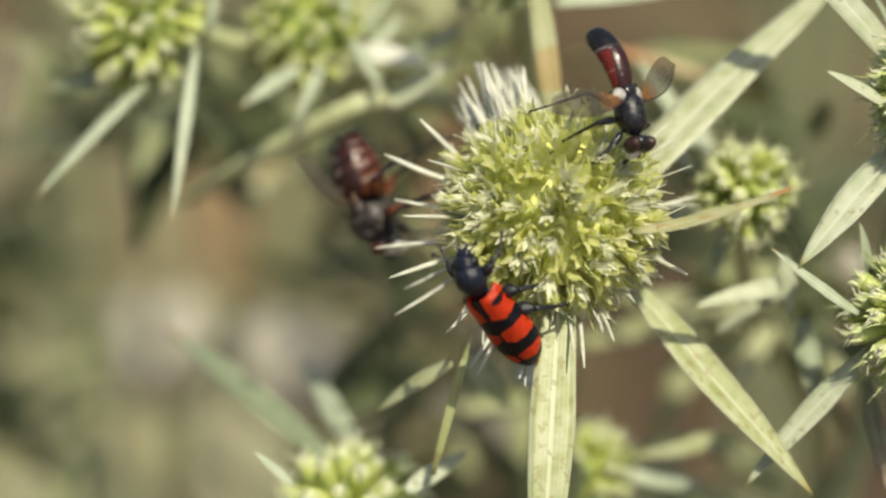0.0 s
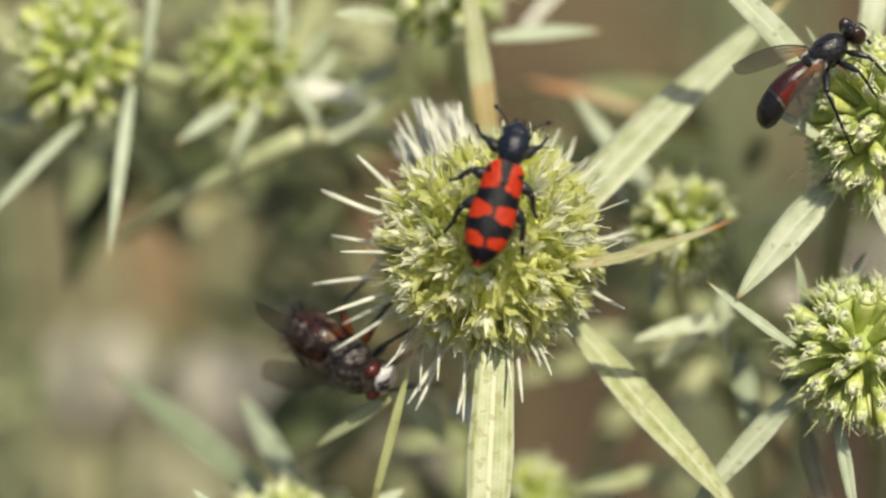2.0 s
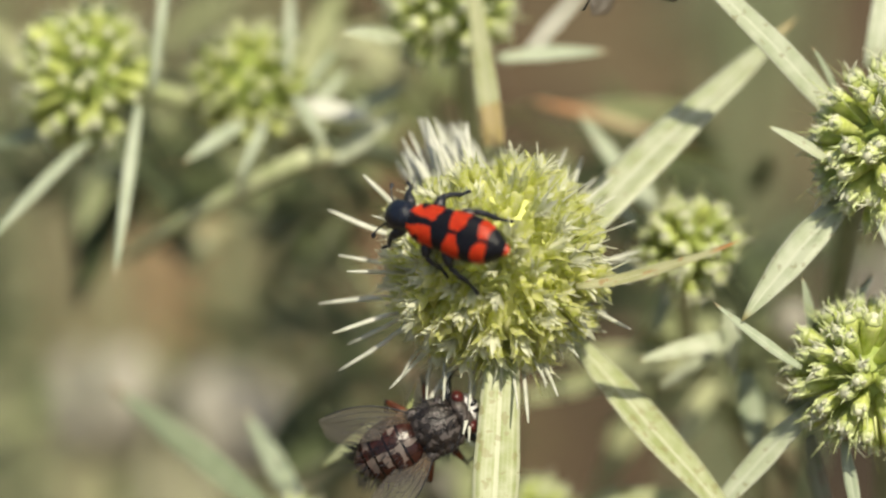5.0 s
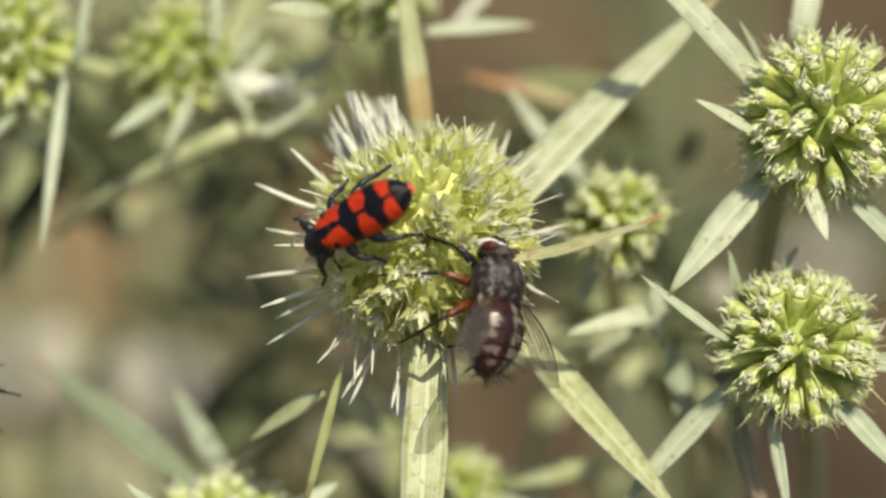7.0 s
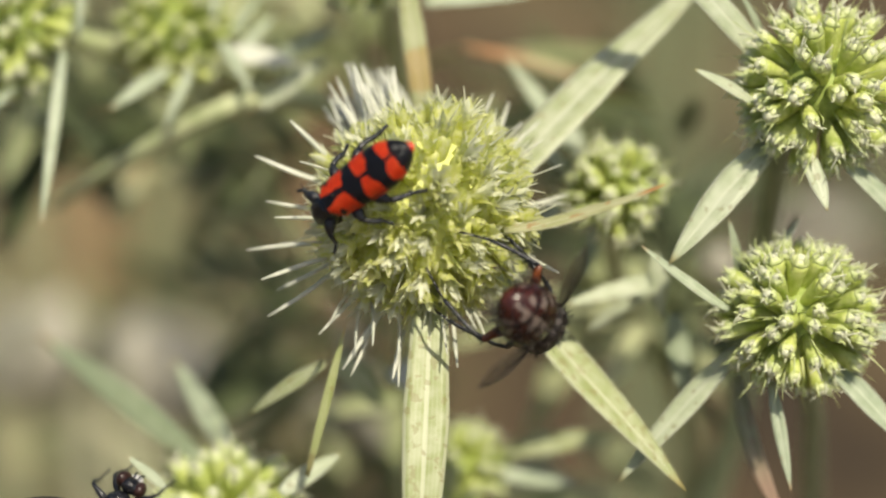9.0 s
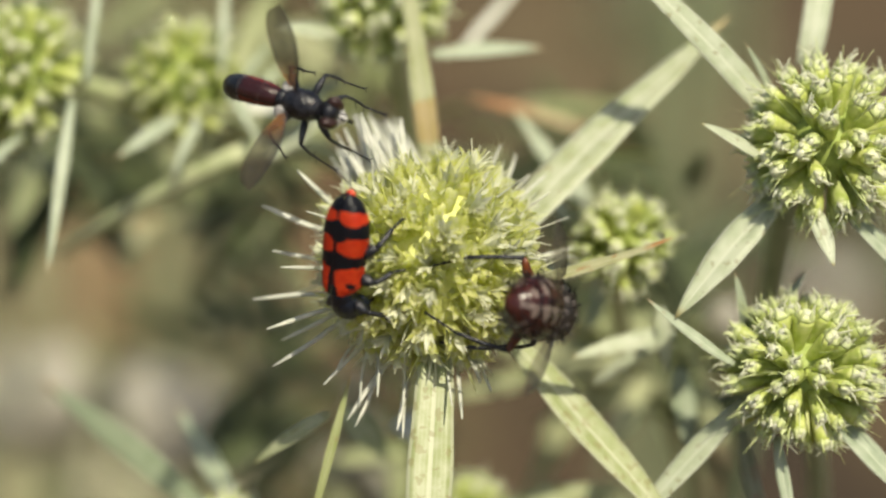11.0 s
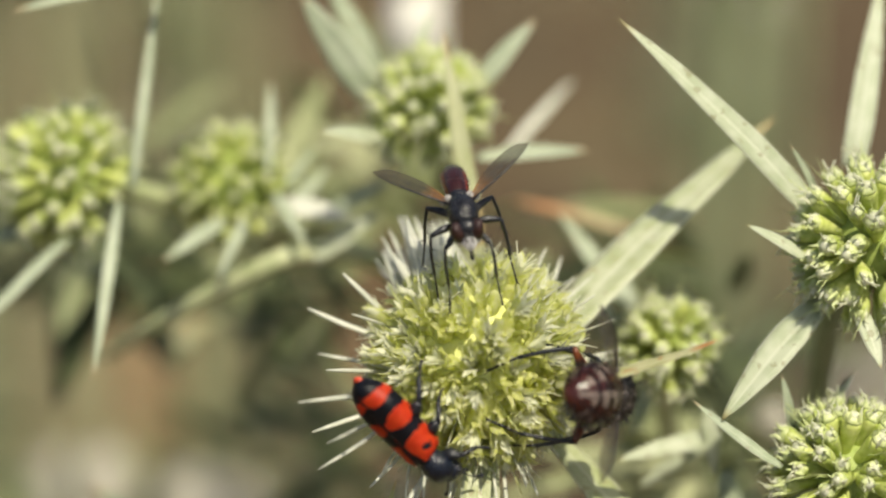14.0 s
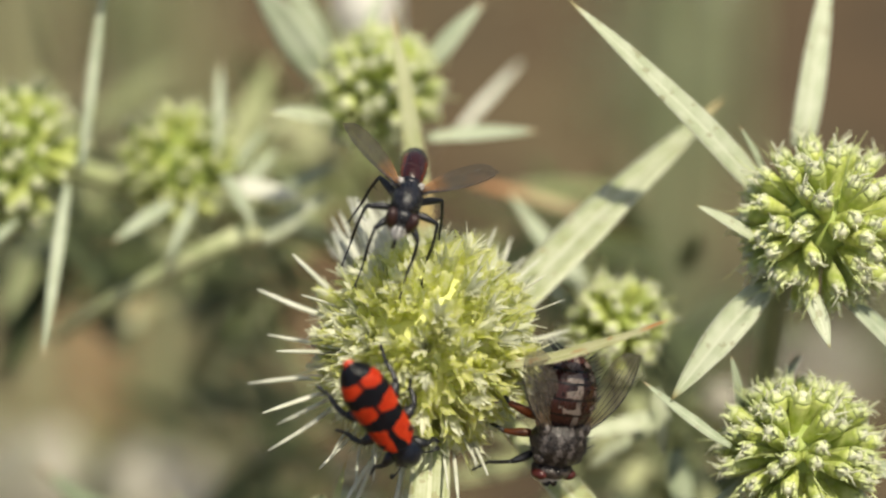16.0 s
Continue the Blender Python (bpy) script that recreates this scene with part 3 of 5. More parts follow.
# ---- eryngo ----
def bud_floret(seed):
    """A closed floret: a long green tube widening to a pale cup with short teeth and a white frill."""
    rnd = random.Random(seed)
    bm = bmesh.new()
    sweep(bm, [(0, 0, -3.0), (0, 0, -1.8), (0, 0, -0.7), (0.02, 0, 0.15), (0.03, 0, 0.6), (0.04, 0, 0.98)], [0.28, 0.40, 0.56, 0.70, 0.73, 0.70], 10)
    sweep(bm, [(0.04, 0, 0.96), (0.045, 0, 1.15), (0.05, 0, 1.3), (0.05, 0, 1.4)], [0.705, 0.66, 0.54, 0.36], 10, mat=1)
    blob(bm, (0.05, 0, 1.30), (0.42, 0.42, 0.34), seg=8, rings=6, mat=2, rough=0.2)
    for k in range(5):
        a = 2 * math.pi * (k + rnd.uniform(-0.15, 0.15)) / 5
        c, s = math.cos(a), math.sin(a)
        q = rnd.uniform(0.8, 1.15)
        out = rnd.choice((0.45, 0.6, 0.75, 0.95))
        sweep(bm, [(0.50 * c, 0.50 * s, 0.85), (0.58 * c, 0.58 * s, 1.25), (0.5 * c * q, 0.5 * s * q, 1.3 + 0.32 * q), (out * c, out * s, 1.45 + 0.5 * q)], [0.28, 0.22, 0.12, 0.015], 5, 0.5, mat=2 if k % 2 else 1)
    for k in range(rnd.choice((0, 0, 1, 2))):
        a = rnd.uniform(0, 6.28)
        sweep(bm, [(0, 0, 1.2), (0.2 * math.cos(a), 0.2 * math.sin(a), 1.8), (0.9 * math.cos(a), 0.9 * math.sin(a), 2.1 + 0.5 * rnd.random())], [0.10, 0.09, 0.05], 4, mat=2)
    return floret_mesh("floret", bm, (M_BUD, M_SEPAL, M_PETAL))


def open_floret(seed, white):
    """An opened floret: broad pointed lime sepals spread like a star round a frill of cream petals, some with long white threads."""
    rnd = random.Random(seed)
    bm = bmesh.new()
    sweep(bm, [(0, 0, -2.2), (0, 0, -1.0), (0, 0, 0.0), (0, 0, 0.3)], [0.4, 0.62, 0.66, 0.42], 7)
    open_by = rnd.uniform(0.3, 0.68)
    for k in range(5):
        a = 2 * math.pi * (k + rnd.uniform(-0.22, 0.22)) / 5
        c, s, q = math.cos(a), math.sin(a), rnd.uniform(0.8, 1.25)
        side, roll = Vector((-s, c, 0)), Vector((0, 0, rnd.uniform(-0.45, 0.45)))
        out, up = 1.75 * open_by * q, (2.55 - 1.1 * open_by) * q
        line = bend([(0.3 * c, 0.3 * s, 0.0), (0.35 * c + 0.28 * out * c, 0.35 * s + 0.28 * out * s, 0.45 * up), (0.3 * c + 0.66 * out * c, 0.3 * s + 0.66 * out * s, 0.82 * up),
                     (0.3 * c + out * c, 0.3 * s + out * s, up + rnd.uniform(-0.25, 0.2))], 2)
        wide = [w * rnd.uniform(0.88, 1.1) for w in (0.28, 0.42, 0.46, 0.40, 0.27, 0.13)] + [0.012]
        inward = Vector((-0.6 * c, -0.6 * s, 0.8))
        rows = [[bm.verts.new(p + (side + roll) * (w * u) + inward * (0.42 * w * u * u)) for u in (-1, -0.5, 0, 0.5, 1)] for p, w in zip(line, wide)]
        for p, q2 in zip(rows, rows[1:]):
            for i in range(4):
                bm.faces.new((p[i], p[i + 1], q2[i + 1], q2[i]))
    for k in range(rnd.choice((6, 7, 8)) if white else rnd.choice((1, 2, 3))):
        a, r, tall = rnd.uniform(0, 6.28), rnd.uniform(0.1, 0.35), rnd.uniform(1.7, 2.6) if white else rnd.uniform(1.2, 1.9)
        c, s = math.cos(a), math.sin(a)
        side, lean = Vector((-s, c, rnd.uniform(-0.3, 0.3))), rnd.uniform(0.25, 0.95)
        line = [Vector((r * c, r * s, 0.1)), Vector(((r + 0.25 * lean) * c, (r + 0.25 * lean) * s, 0.5 * tall)), Vector(((r + 0.6 * lean) * c, (r + 0.6 * lean) * s, 0.82 * tall)), Vector(((r + lean) * c, (r + lean) * s, tall))]
        rows = [[bm.verts.new(p + side * (w * u) + Vector((-c, -s, 0.4)) * (0.5 * w * u * u)) for u in (-1, 0, 1)] for p, w in zip(line, (0.12, 0.24, 0.20, 0.02))]
        for p, q2 in zip(rows, rows[1:]):
            for i in (0, 1):
                bm.faces.new((p[i], p[i + 1], q2[i + 1], q2[i])).material_index = 2
    for k in range(rnd.choice((2, 3, 4)) if white else rnd.choice((0, 0, 1))):
        a, q = rnd.uniform(0, 6.28), rnd.uniform(0.7, 1.5)
        sweep(bm, [(0, 0, 0.6), (0.25 * math.cos(a), 0.25 * math.sin(a), 1.7), (0.75 * q * math.cos(a), 0.75 * q * math.sin(a), 2.3 + 0.5 * q)], [0.07, 0.06, 0.035], 4, mat=2)
    return floret_mesh("floret", bm, (M_YELLOW, M_SEPAL, M_PETAL))


def bracteole_mesh(seed, length, width, mats):
    rnd = random.Random(seed)
    bm = bmesh.new()
    lean = rnd.uniform(-0.12, 0.12) * length
    sweep(bm, bend([(0, 0, -1.6), (0, 0.2, 0.3), (lean * 0.5, 0.25, length * 0.55), (lean, 0.1, length)], 2), [0.3 * width, 0.8 * width, width, 0.9 * width, 0.6 * width, 0.3 * width, 0.02], 6, 0.55)
    return floret_mesh("bracteole", bm, mats)


def floret_mesh(name, bm, mats):
    bm.transform(Matrix.Scale(MM, 4))
    bmesh.ops.recalc_face_normals(bm, faces=bm.faces)
    me = bpy.data.meshes.new(name)
    bm.to_mesh(me)
    bm.free()
    for x in mats:
        me.materials.append(x)
    me.polygons.foreach_set("use_smooth", [True] * len(me.polygons))
    return me


BUDS = [bud_floret(i) for i in range(7)]
OPENS = [open_floret(20 + i, False) for i in range(10)]
FRILLED = [open_floret(120 + i, True) for i in range(10)]
GREEN_TIPS = [bracteole_mesh(40 + i, 2.5 + 0.4 * i, 0.095, (M_SEPAL,)) for i in range(5)]
WHITE_TIPS = [bracteole_mesh(50 + i, 2.8 + 0.6 * i, 0.2, (M_SPINE,)) for i in range(5)]

LIME_TIPS = [bracteole_mesh(60 + i, 2.3 + 0.4 * i, 0.13, (M_LIME,)) for i in range(5)]


def standing(n, spin, tilt_a=0.0, tilt_b=0.0):
    """The turn that stands a piece's z along n."""
    return n.to_track_quat("Z", "Y").to_matrix().to_4x4() @ pose(0, 0, 0, tilt_a, tilt_b, spin)


def flower_head(a, b, w, radius, count, meshes, tips, label, facing, scale, seed, bracts, oval=1.0, tip_share=0.35):
    rnd = random.Random(seed)
    place = spot(a, b, w)
    k = (200 + w) / 200 * 0.045
    r = radius * k
    head = base_of("eryngo_flower_head", place, label, "flower head", "eryngo flower heads")
    bm = bmesh.new()
    core = r - (2.25 if meshes is OPENS else 3.4) * scale
    blob(bm, (0, 0, 0), (core, core, core * oval), seg=20, rings=12)
    part("receptacle", bm, M_CORE_YELLOW if meshes is OPENS else M_CORE, head)
    axis = way(*facing)
    lean, uneven = (13, 0.13) if meshes is OPENS else (12, 0.24) if tip_share > 0.9 and w > 10 else (6, 0.13)
    placed = 0
    for i in range(count):
        z = 1 - 2 * (i + 0.5) / count
        q, th = math.sqrt(1 - z * z), i * 2.399963
        n = Vector((q * math.cos(th), q * math.sin(th), z))
        n = (n + 0.16 / math.sqrt(count / 100) * Vector((rnd.gauss(0, 0.5), rnd.gauss(0, 0.5), rnd.gauss(0, 0.5)))).normalized()
        if n.dot(axis) < -0.42:
            continue
        s = scale * rnd.uniform(1 - uneven, 1 + uneven)
        at = n * ((r - 1.75 * scale + (rnd.gauss(0, 0.42) if meshes is OPENS else rnd.gauss(0, 0.12))) * MM)
        at.z *= oval
        m = Matrix.Translation(at) @ standing(n, rnd.uniform(0, 360), rnd.gauss(0, lean), rnd.gauss(0, lean)) @ Matrix.Scale(s, 4)
        frill = 0.52 + 0.6 * max(0.0, n.dot(way(-0.6, -0.75, 0.2)) - 0.1) + 0.9 * max(0.0, n.dot(way(-0.5, 0.8, 0.1)) - 0.55)
        piece("floret", rnd.choice(FRILLED if meshes is OPENS and rnd.random() < frill else meshes), head, m)
        if rnd.random() < tip_share * (1.7 if meshes is OPENS and n.dot(way(-0.5, -0.75, 0.1)) > 0.35 else 0.35 if meshes is OPENS else 1.0):
            n2 = (n + 0.12 * Vector((rnd.gauss(0, 1), rnd.gauss(0, 1), rnd.gauss(0, 1)))).normalized()
            m = Matrix.Translation(n2 * ((r - 2.0 * scale) * MM)) @ standing(n2, rnd.uniform(0, 360), rnd.gauss(0, 10), rnd.gauss(0, 10)) @ Matrix.Scale(scale * rnd.uniform(0.8, 1.1), 4)
            piece("bracteole", rnd.choice(tips), head, m)
        if meshes is OPENS and rnd.random() < 0.35:
            n3 = (n + 0.10 * Vector((rnd.gauss(0, 1), rnd.gauss(0, 1), rnd.gauss(0, 1)))).normalized()
            piece("bracteole", rnd.choice(LIME_TIPS), head, Matrix.Translation(n3 * ((r - 1.6 * scale) * MM)) @ standing(n3, rnd.uniform(0, 360), rnd.gauss(0, 16), rnd.gauss(0, 16)) @ Matrix.Scale(scale * rnd.uniform(0.8, 1.1), 4))
    for a0, b0, w0, a1, b1, w1, width, mat, extra in bracts:
        bm = bmesh.new()
        p0, p1 = (spot(a0, b0, w0) - place) * 1000, (spot(a1, b1, w1) - place) * 1000
        opts = dict(face=way(0.1, 0.55, 0.8), bow=0.03, teeth=0)
        opts.update(extra)
        if isinstance(opts["face"], tuple):
            opts["face"] = way(*opts["face"])
        blade(bm, p0, p1, width * 0.045 * (200 + (w0 + w1) / 2) / 200, **opts)
        part("bract", bm, mat, head)
    return head


def spines(head, a, b, w, rows):
    """Long whitish needle bracteoles round a head: root and tip on the grid, depth at the tip, width."""
    place = spot(a, b, w)
    for a0, b0, a1, b1, depth, width in rows:
        p0, p1 = (spot(a0, b0, w + 2) - place) * 1000, (spot(a1, b1, depth) - place) * 1000
        mid = (p0 + p1) / 2 + way(math.sin(a1 * 3.7), math.cos(b1 * 2.9), 1) * 0.35
        bm = bmesh.new()
        h = width * 0.045 / 2 * 1.25
        sweep(bm, bend([p0, mid, p1], 3), [0.8 * h, 0.95 * h, h, h, 0.95 * h, 0.82 * h, 0.35 * h], 6, 0.6)
        part("bracteole", bm, M_SPINE, head)


def heads():
    fresh = "rounded {} eryngo flower head with closed green buds and cream tips"
    c = flower_head(978, 375, 2, 187, 225, OPENS, WHITE_TIPS, "large yellow-green eryngo head in full flower with white spines", (0.0, 0.35, 0.93), 1.03, 3, [
        (990, 500, 0.5, 957, 1095, -7, 82, M_BRACT, dict(face=(0.05, 0.35, 0.9), bow=0.03, widest=0.42, root=0.6)),
        (1095, 480, 8, 1442, 874, 2, 74, M_BRACT, dict(face=(0.3, 0.5, 0.8), bow=0.04, side=0.03, widest=0.45, root=0.4)),
        (1110, 330, 6, 1514, -72, 17, 84, M_BRACT_PALE, dict(face=(-0.3, 0.5, 0.8), bow=0.02, widest=0.24, root=0.7)),
        (1120, 410, -6, 1408, 326, -9.5, 34, M_BRACT_RUST, dict(face=(0, 0.8, 0.6), bow=-0.05)),
        (985, 260, 14, 918, -226, 13, 42, M_BRACT_STAINED, dict(face=(0.1, 0.2, 0.9), widest=0.3)),
    ], tip_share=0.12)
    rnd = random.Random(11)
    rows = [(860, 330, 742, 212, 2, 13), (830, 330, 680, 274, 4, 12), (860, 330, 758, 284, -2, 9), (840, 370, 698, 354, 3, 9), (860, 388, 714, 383, -2, 10),
            (850, 430, 664, 440, 4, 10), (860, 440, 690, 492, 0, 10), (850, 440, 715, 512, 4, 7), (880, 480, 790, 590, 5, 9), (930, 520, 832, 652, 5, 12), (960, 540, 920, 670, 2, 11), (900, 520, 846, 664, 6, 9), (945, 545, 930, 684, 2, 8), (850, 450, 700, 558, 2, 8),
            (1040, 520, 1087, 602, 1, 8), (1020, 520, 1035, 650, 1, 9), (1120, 430, 1216, 484, -3, 9), (1100, 380, 1235, 345, 5, 8), (1110, 370, 1240, 362, 7, 6), (1100, 300, 1185, 215, 6, 7), (1090, 290, 1130, 180, 8, 6),
            (1100, 410, 1180, 395, 5, 7)]
    for k in range(22):
        x = 815 + 5.6 * k + rnd.uniform(-5, 5)
        rows.append((890 + 4.4 * k, 270, x, rnd.uniform(88, 165) + abs(k - 12) * 3, rnd.uniform(7, 14), rnd.uniform(8, 17)))
    for k in range(12):
        x = rnd.uniform(800, 945)
        rows.append((0.6 * x + 390, 285, x, rnd.uniform(120, 205), rnd.uniform(12, 18), rnd.uniform(6, 12)))
    for k in range(9):
        a = radians(-50 + 13.5 * k + rnd.uniform(-3, 3))
        far = rnd.uniform(205, 262)
        rows.append((978 + 110 * math.cos(a), 375 - 110 * math.sin(a), 978 + far * math.cos(a), 375 - far * math.sin(a), rnd.uniform(-2, 7), rnd.uniform(3.5, 6.5)))
    for k in range(9):
        x = rnd.uniform(800, 1100)
        rows.append((0.7 * x + 290 + rnd.uniform(-20, 20), 500, x + rnd.uniform(-30, 30), rnd.uniform(555, 640), rnd.uniform(0, 6), rnd.uniform(4, 8)))
    more = random.Random(17)
    for k in range(16):
        x = 800 + 8 * k + more.uniform(-6, 6)
        rows.append((866 + 5.5 * k, 275, x, more.uniform(95, 165) + max(0, 6 - k) * 6, more.uniform(4, 9), more.uniform(5, 10)))
    rows = [(*r[:4], r[4] - 5.0 if r[3] > 560 else r[4], r[5] * (0.72 if r[3] > 560 else 1.0)) for r in rows]
    spines(c, 978, 375, 2, rows)
    flower_head(1686, 160, 2, 160, 104, BUDS, GREEN_TIPS, fresh.format("bright"), (0.0, 0.3, 0.95), 1.12, 5, [
        (1580, 100, 3, 1232, -245, 1, 54, M_BRACT_SPECK, dict(face=(-0.2, 0.6, 0.8), widest=0.22, root=0.8)),
        (1650, 20, 8, 1706, -335, 12, 50, M_BRACT_SPECK, dict(face=(0.1, 0.3, 0.9), widest=0.24, root=0.8)),
        (1610, 240, 3, 1413, 472, 0, 64, M_BRACT_SPECK, dict(face=(-0.1, 0.6, 0.8), widest=0.42)),
        (1570, 185, 0, 1459, 122, 0, 30, M_BRACT_SPECK, dict(face=(0, 0.7, 0.7))),
        (1660, 270, 0, 1699, 378, -2, 36, M_BRACT_SPECK, dict(face=(0, 0.5, 0.8))),
        (1720, 280, 2, 1905, 470, 2, 48, M_BRACT_GREY, dict(face=(0.2, 0.6, 0.7))),
        (1590, 80, 4, 1540, -20, 2, 16, M_BRACT_GREY, dict()),
    ], tip_share=1.1)
    flower_head(1640, 566, 2, 148, 104, BUDS, GREEN_TIPS, fresh.format("plump"), (0.0, 0.4, 0.92), 1.03, 6, [
        (1540, 620, 4, 1318, 860, 4, 46, M_BRACT_SPECK, dict(face=(-0.2, 0.5, 0.8))),
        (1595, 680, 2, 1630, 878, 0, 24, M_BRACT_GREY, dict(face=(-0.2, 0.4, 0.8))),
        (1535, 670, 8, 1626, 948, 6, 36, M_BRACT_BROWN, dict(face=(-0.3, 0.2, 0.9), side=0.05)),
        (1690, 640, 2, 1855, 815, 0, 52, M_BRACT_GREY, dict(face=(0.2, 0.6, 0.8))),
        (1740, 590, 4, 1910, 612, 4, 44, M_BRACT_GREY, dict(face=(0, 0.7, 0.7))),
        (1520, 552, 0, 1363, 435, 0, 24, M_BRACT_GREY, dict(face=(0.3, 0.5, 0.8), bow=-0.03)),
        (1540, 500, 4, 1521, 388, 2, 20, M_BRACT_GREY, dict()),
        (1600, 460, 6, 1650, 385, 8, 15, M_BRACT_GREY, dict()),
    ], tip_share=1.1)
    flower_head(258, 48, 26, 137, 100, BUDS, GREEN_TIPS, fresh.format("pale"), (-0.75, 0.3, 0.6), 0.92, 8, [
        (370, 60, 20, 412, -310, 22, 19, M_BRACT_GREY, dict()),
        (345, 90, 20, 303, 404, 16, 22, M_BRACT_GREY, dict(face=(0.1, 0.2, 0.9))),
        (260, 150, 22, 62, 356, 18, 27, M_BRACT_GREY, dict(face=(-0.3, 0.4, 0.8))),
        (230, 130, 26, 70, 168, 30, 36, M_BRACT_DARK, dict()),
    ], tip_share=0.95)
    flower_head(548, 58, 33, 120, 95, BUDS, GREEN_TIPS, fresh.format("small"), (-0.6, 0.5, 0.7), 0.76, 9, [
        (530, 120, 26, 424, 192, 22, 30, M_BRACT_GREY, dict()),
        (610, 30, 28, 612, -134, 30, 20, M_BRACT_GREY, dict()),
        (620, 70, 26, 678, 168, 22, 22, M_BRACT_GREY, dict()),
        (570, 120, 26, 520, 230, 24, 20, M_BRACT_GREY, dict(bow=0.1)),
        (640, 60, 26, 700, -20, 28, 20, M_BRACT_DARK, dict()),
        (625, 90, 26, 760, 115, 24, 46, M_SPINE, dict()),
        (640, 110, 26, 720, 20, 30, 26, M_BRACT_GREY, dict()),
    ], tip_share=0.95)
    flower_head(890, -78, 22, 120, 84, BUDS, GREEN_TIPS, fresh.format("leafy"), (0.0, 0.4, 0.9), 1.0, 10, [
        (800, -90, 22, 664, -290, 20, 58, M_BRACT_GREY, dict(face=(-0.4, 0.3, 0.8))),
        (810, -110, 24, 705, -330, 26, 50, M_BRACT_DARK, dict()),
        (970, -110, 22, 1083, -242, 22, 38, M_BRACT_GREY, dict()),
        (810, -30, 18, 700, -40, 14, 38, M_BRACT_SPECK, dict()),
        (980, 5, 20, 1178, -8, 22, 34, M_BRACT_GREY, dict()),
        (1030, 0, 36, 1152, -136, 40, 20, M_SPINE, dict()),
        (860, -150, 22, 900, -260, 24, 20, M_BRACT_GREY, dict()),
    ], tip_share=0.95)
    flower_head(1318, 340, 14, 98, 84, BUDS, GREEN_TIPS, fresh.format("half-hidden"), (0.0, 0.4, 0.9), 0.85, 12, [
        (1290, 400, 21, 1255, 500, 20, 28, M_BRACT_GREY, dict()),
        (1240, 262, 22, 1122, 100, 26, 34, M_BRACT_GREY, dict()),
        (1225, 300, 16, 1150, 215, 18, 28, M_BRACT_GREY, dict()),
        (1262, 290, 26, 1215, 160, 28, 22, M_BRACT_GREY, dict()),
        (1240, 350, 22, 1150, 420, 20, 28, M_BRACT_GREY, dict()),
    ], tip_share=0.95)
    flower_head(628, 916, 17, 140, 66, BUDS, GREEN_TIPS, fresh.format("low"), (0.0, 0.6, 0.8), 1.25, 14, [
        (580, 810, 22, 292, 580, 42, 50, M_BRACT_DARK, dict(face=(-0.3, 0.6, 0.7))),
        (635, 800, 22, 534, 630, 32, 40, M_BRACT_GREY, dict(face=(-0.3, 0.5, 0.8))),
        (720, 870, 8, 830, 800, 10, 36, M_BRACT_SPECK, dict()),
        (740, 960, 10, 850, 905, 12, 26, M_BRACT_BROWN, dict()),
        (520, 860, 6, 450, 800, 6, 20, M_BRACT_GREY, dict()),
    ], tip_share=0.4)
    flower_head(1050, 830, 30, 86, 60, BUDS, GREEN_TIPS, fresh.format("shaded"), (0.0, 0.5, 0.9), 0.85, 15, [
        (1120, 800, 28, 1320, 774, 26, 46, M_BRACT, dict()),
        (1110, 840, 28, 1250, 860, 30, 40, M_BRACT_GREY, dict()),
        (1000, 880, 28, 860, 960, 26, 44, M_BRACT_GREY, dict()),
    ], tip_share=0.4)


PLANT_FOOT = (960, 2300, 130)
PLANT = base_of("eryngo_plant", Vector((spot(*PLANT_FOOT).x, spot(*PLANT_FOOT).y, -0.01)), "branching pale green eryngo plant rooted in dry soil", "plant")


def in_plant(p):
    return (p - PLANT.location) * 1000


def stray_leaf(a0, b0, w0, a1, b1, w1, width, mat, label, **extra):
    bm = bmesh.new()
    opts = dict(face=(0.1, 0.5, 0.85), bow=0.03)
    opts.update(extra)
    opts["face"] = way(*opts["face"])
    blade(bm, in_plant(spot(a0, b0, w0)), in_plant(spot(a1, b1, w1)), width * 0.045 * (200 + w0) / 200, **opts)
    part("leaf", bm, mat, PLANT, label)


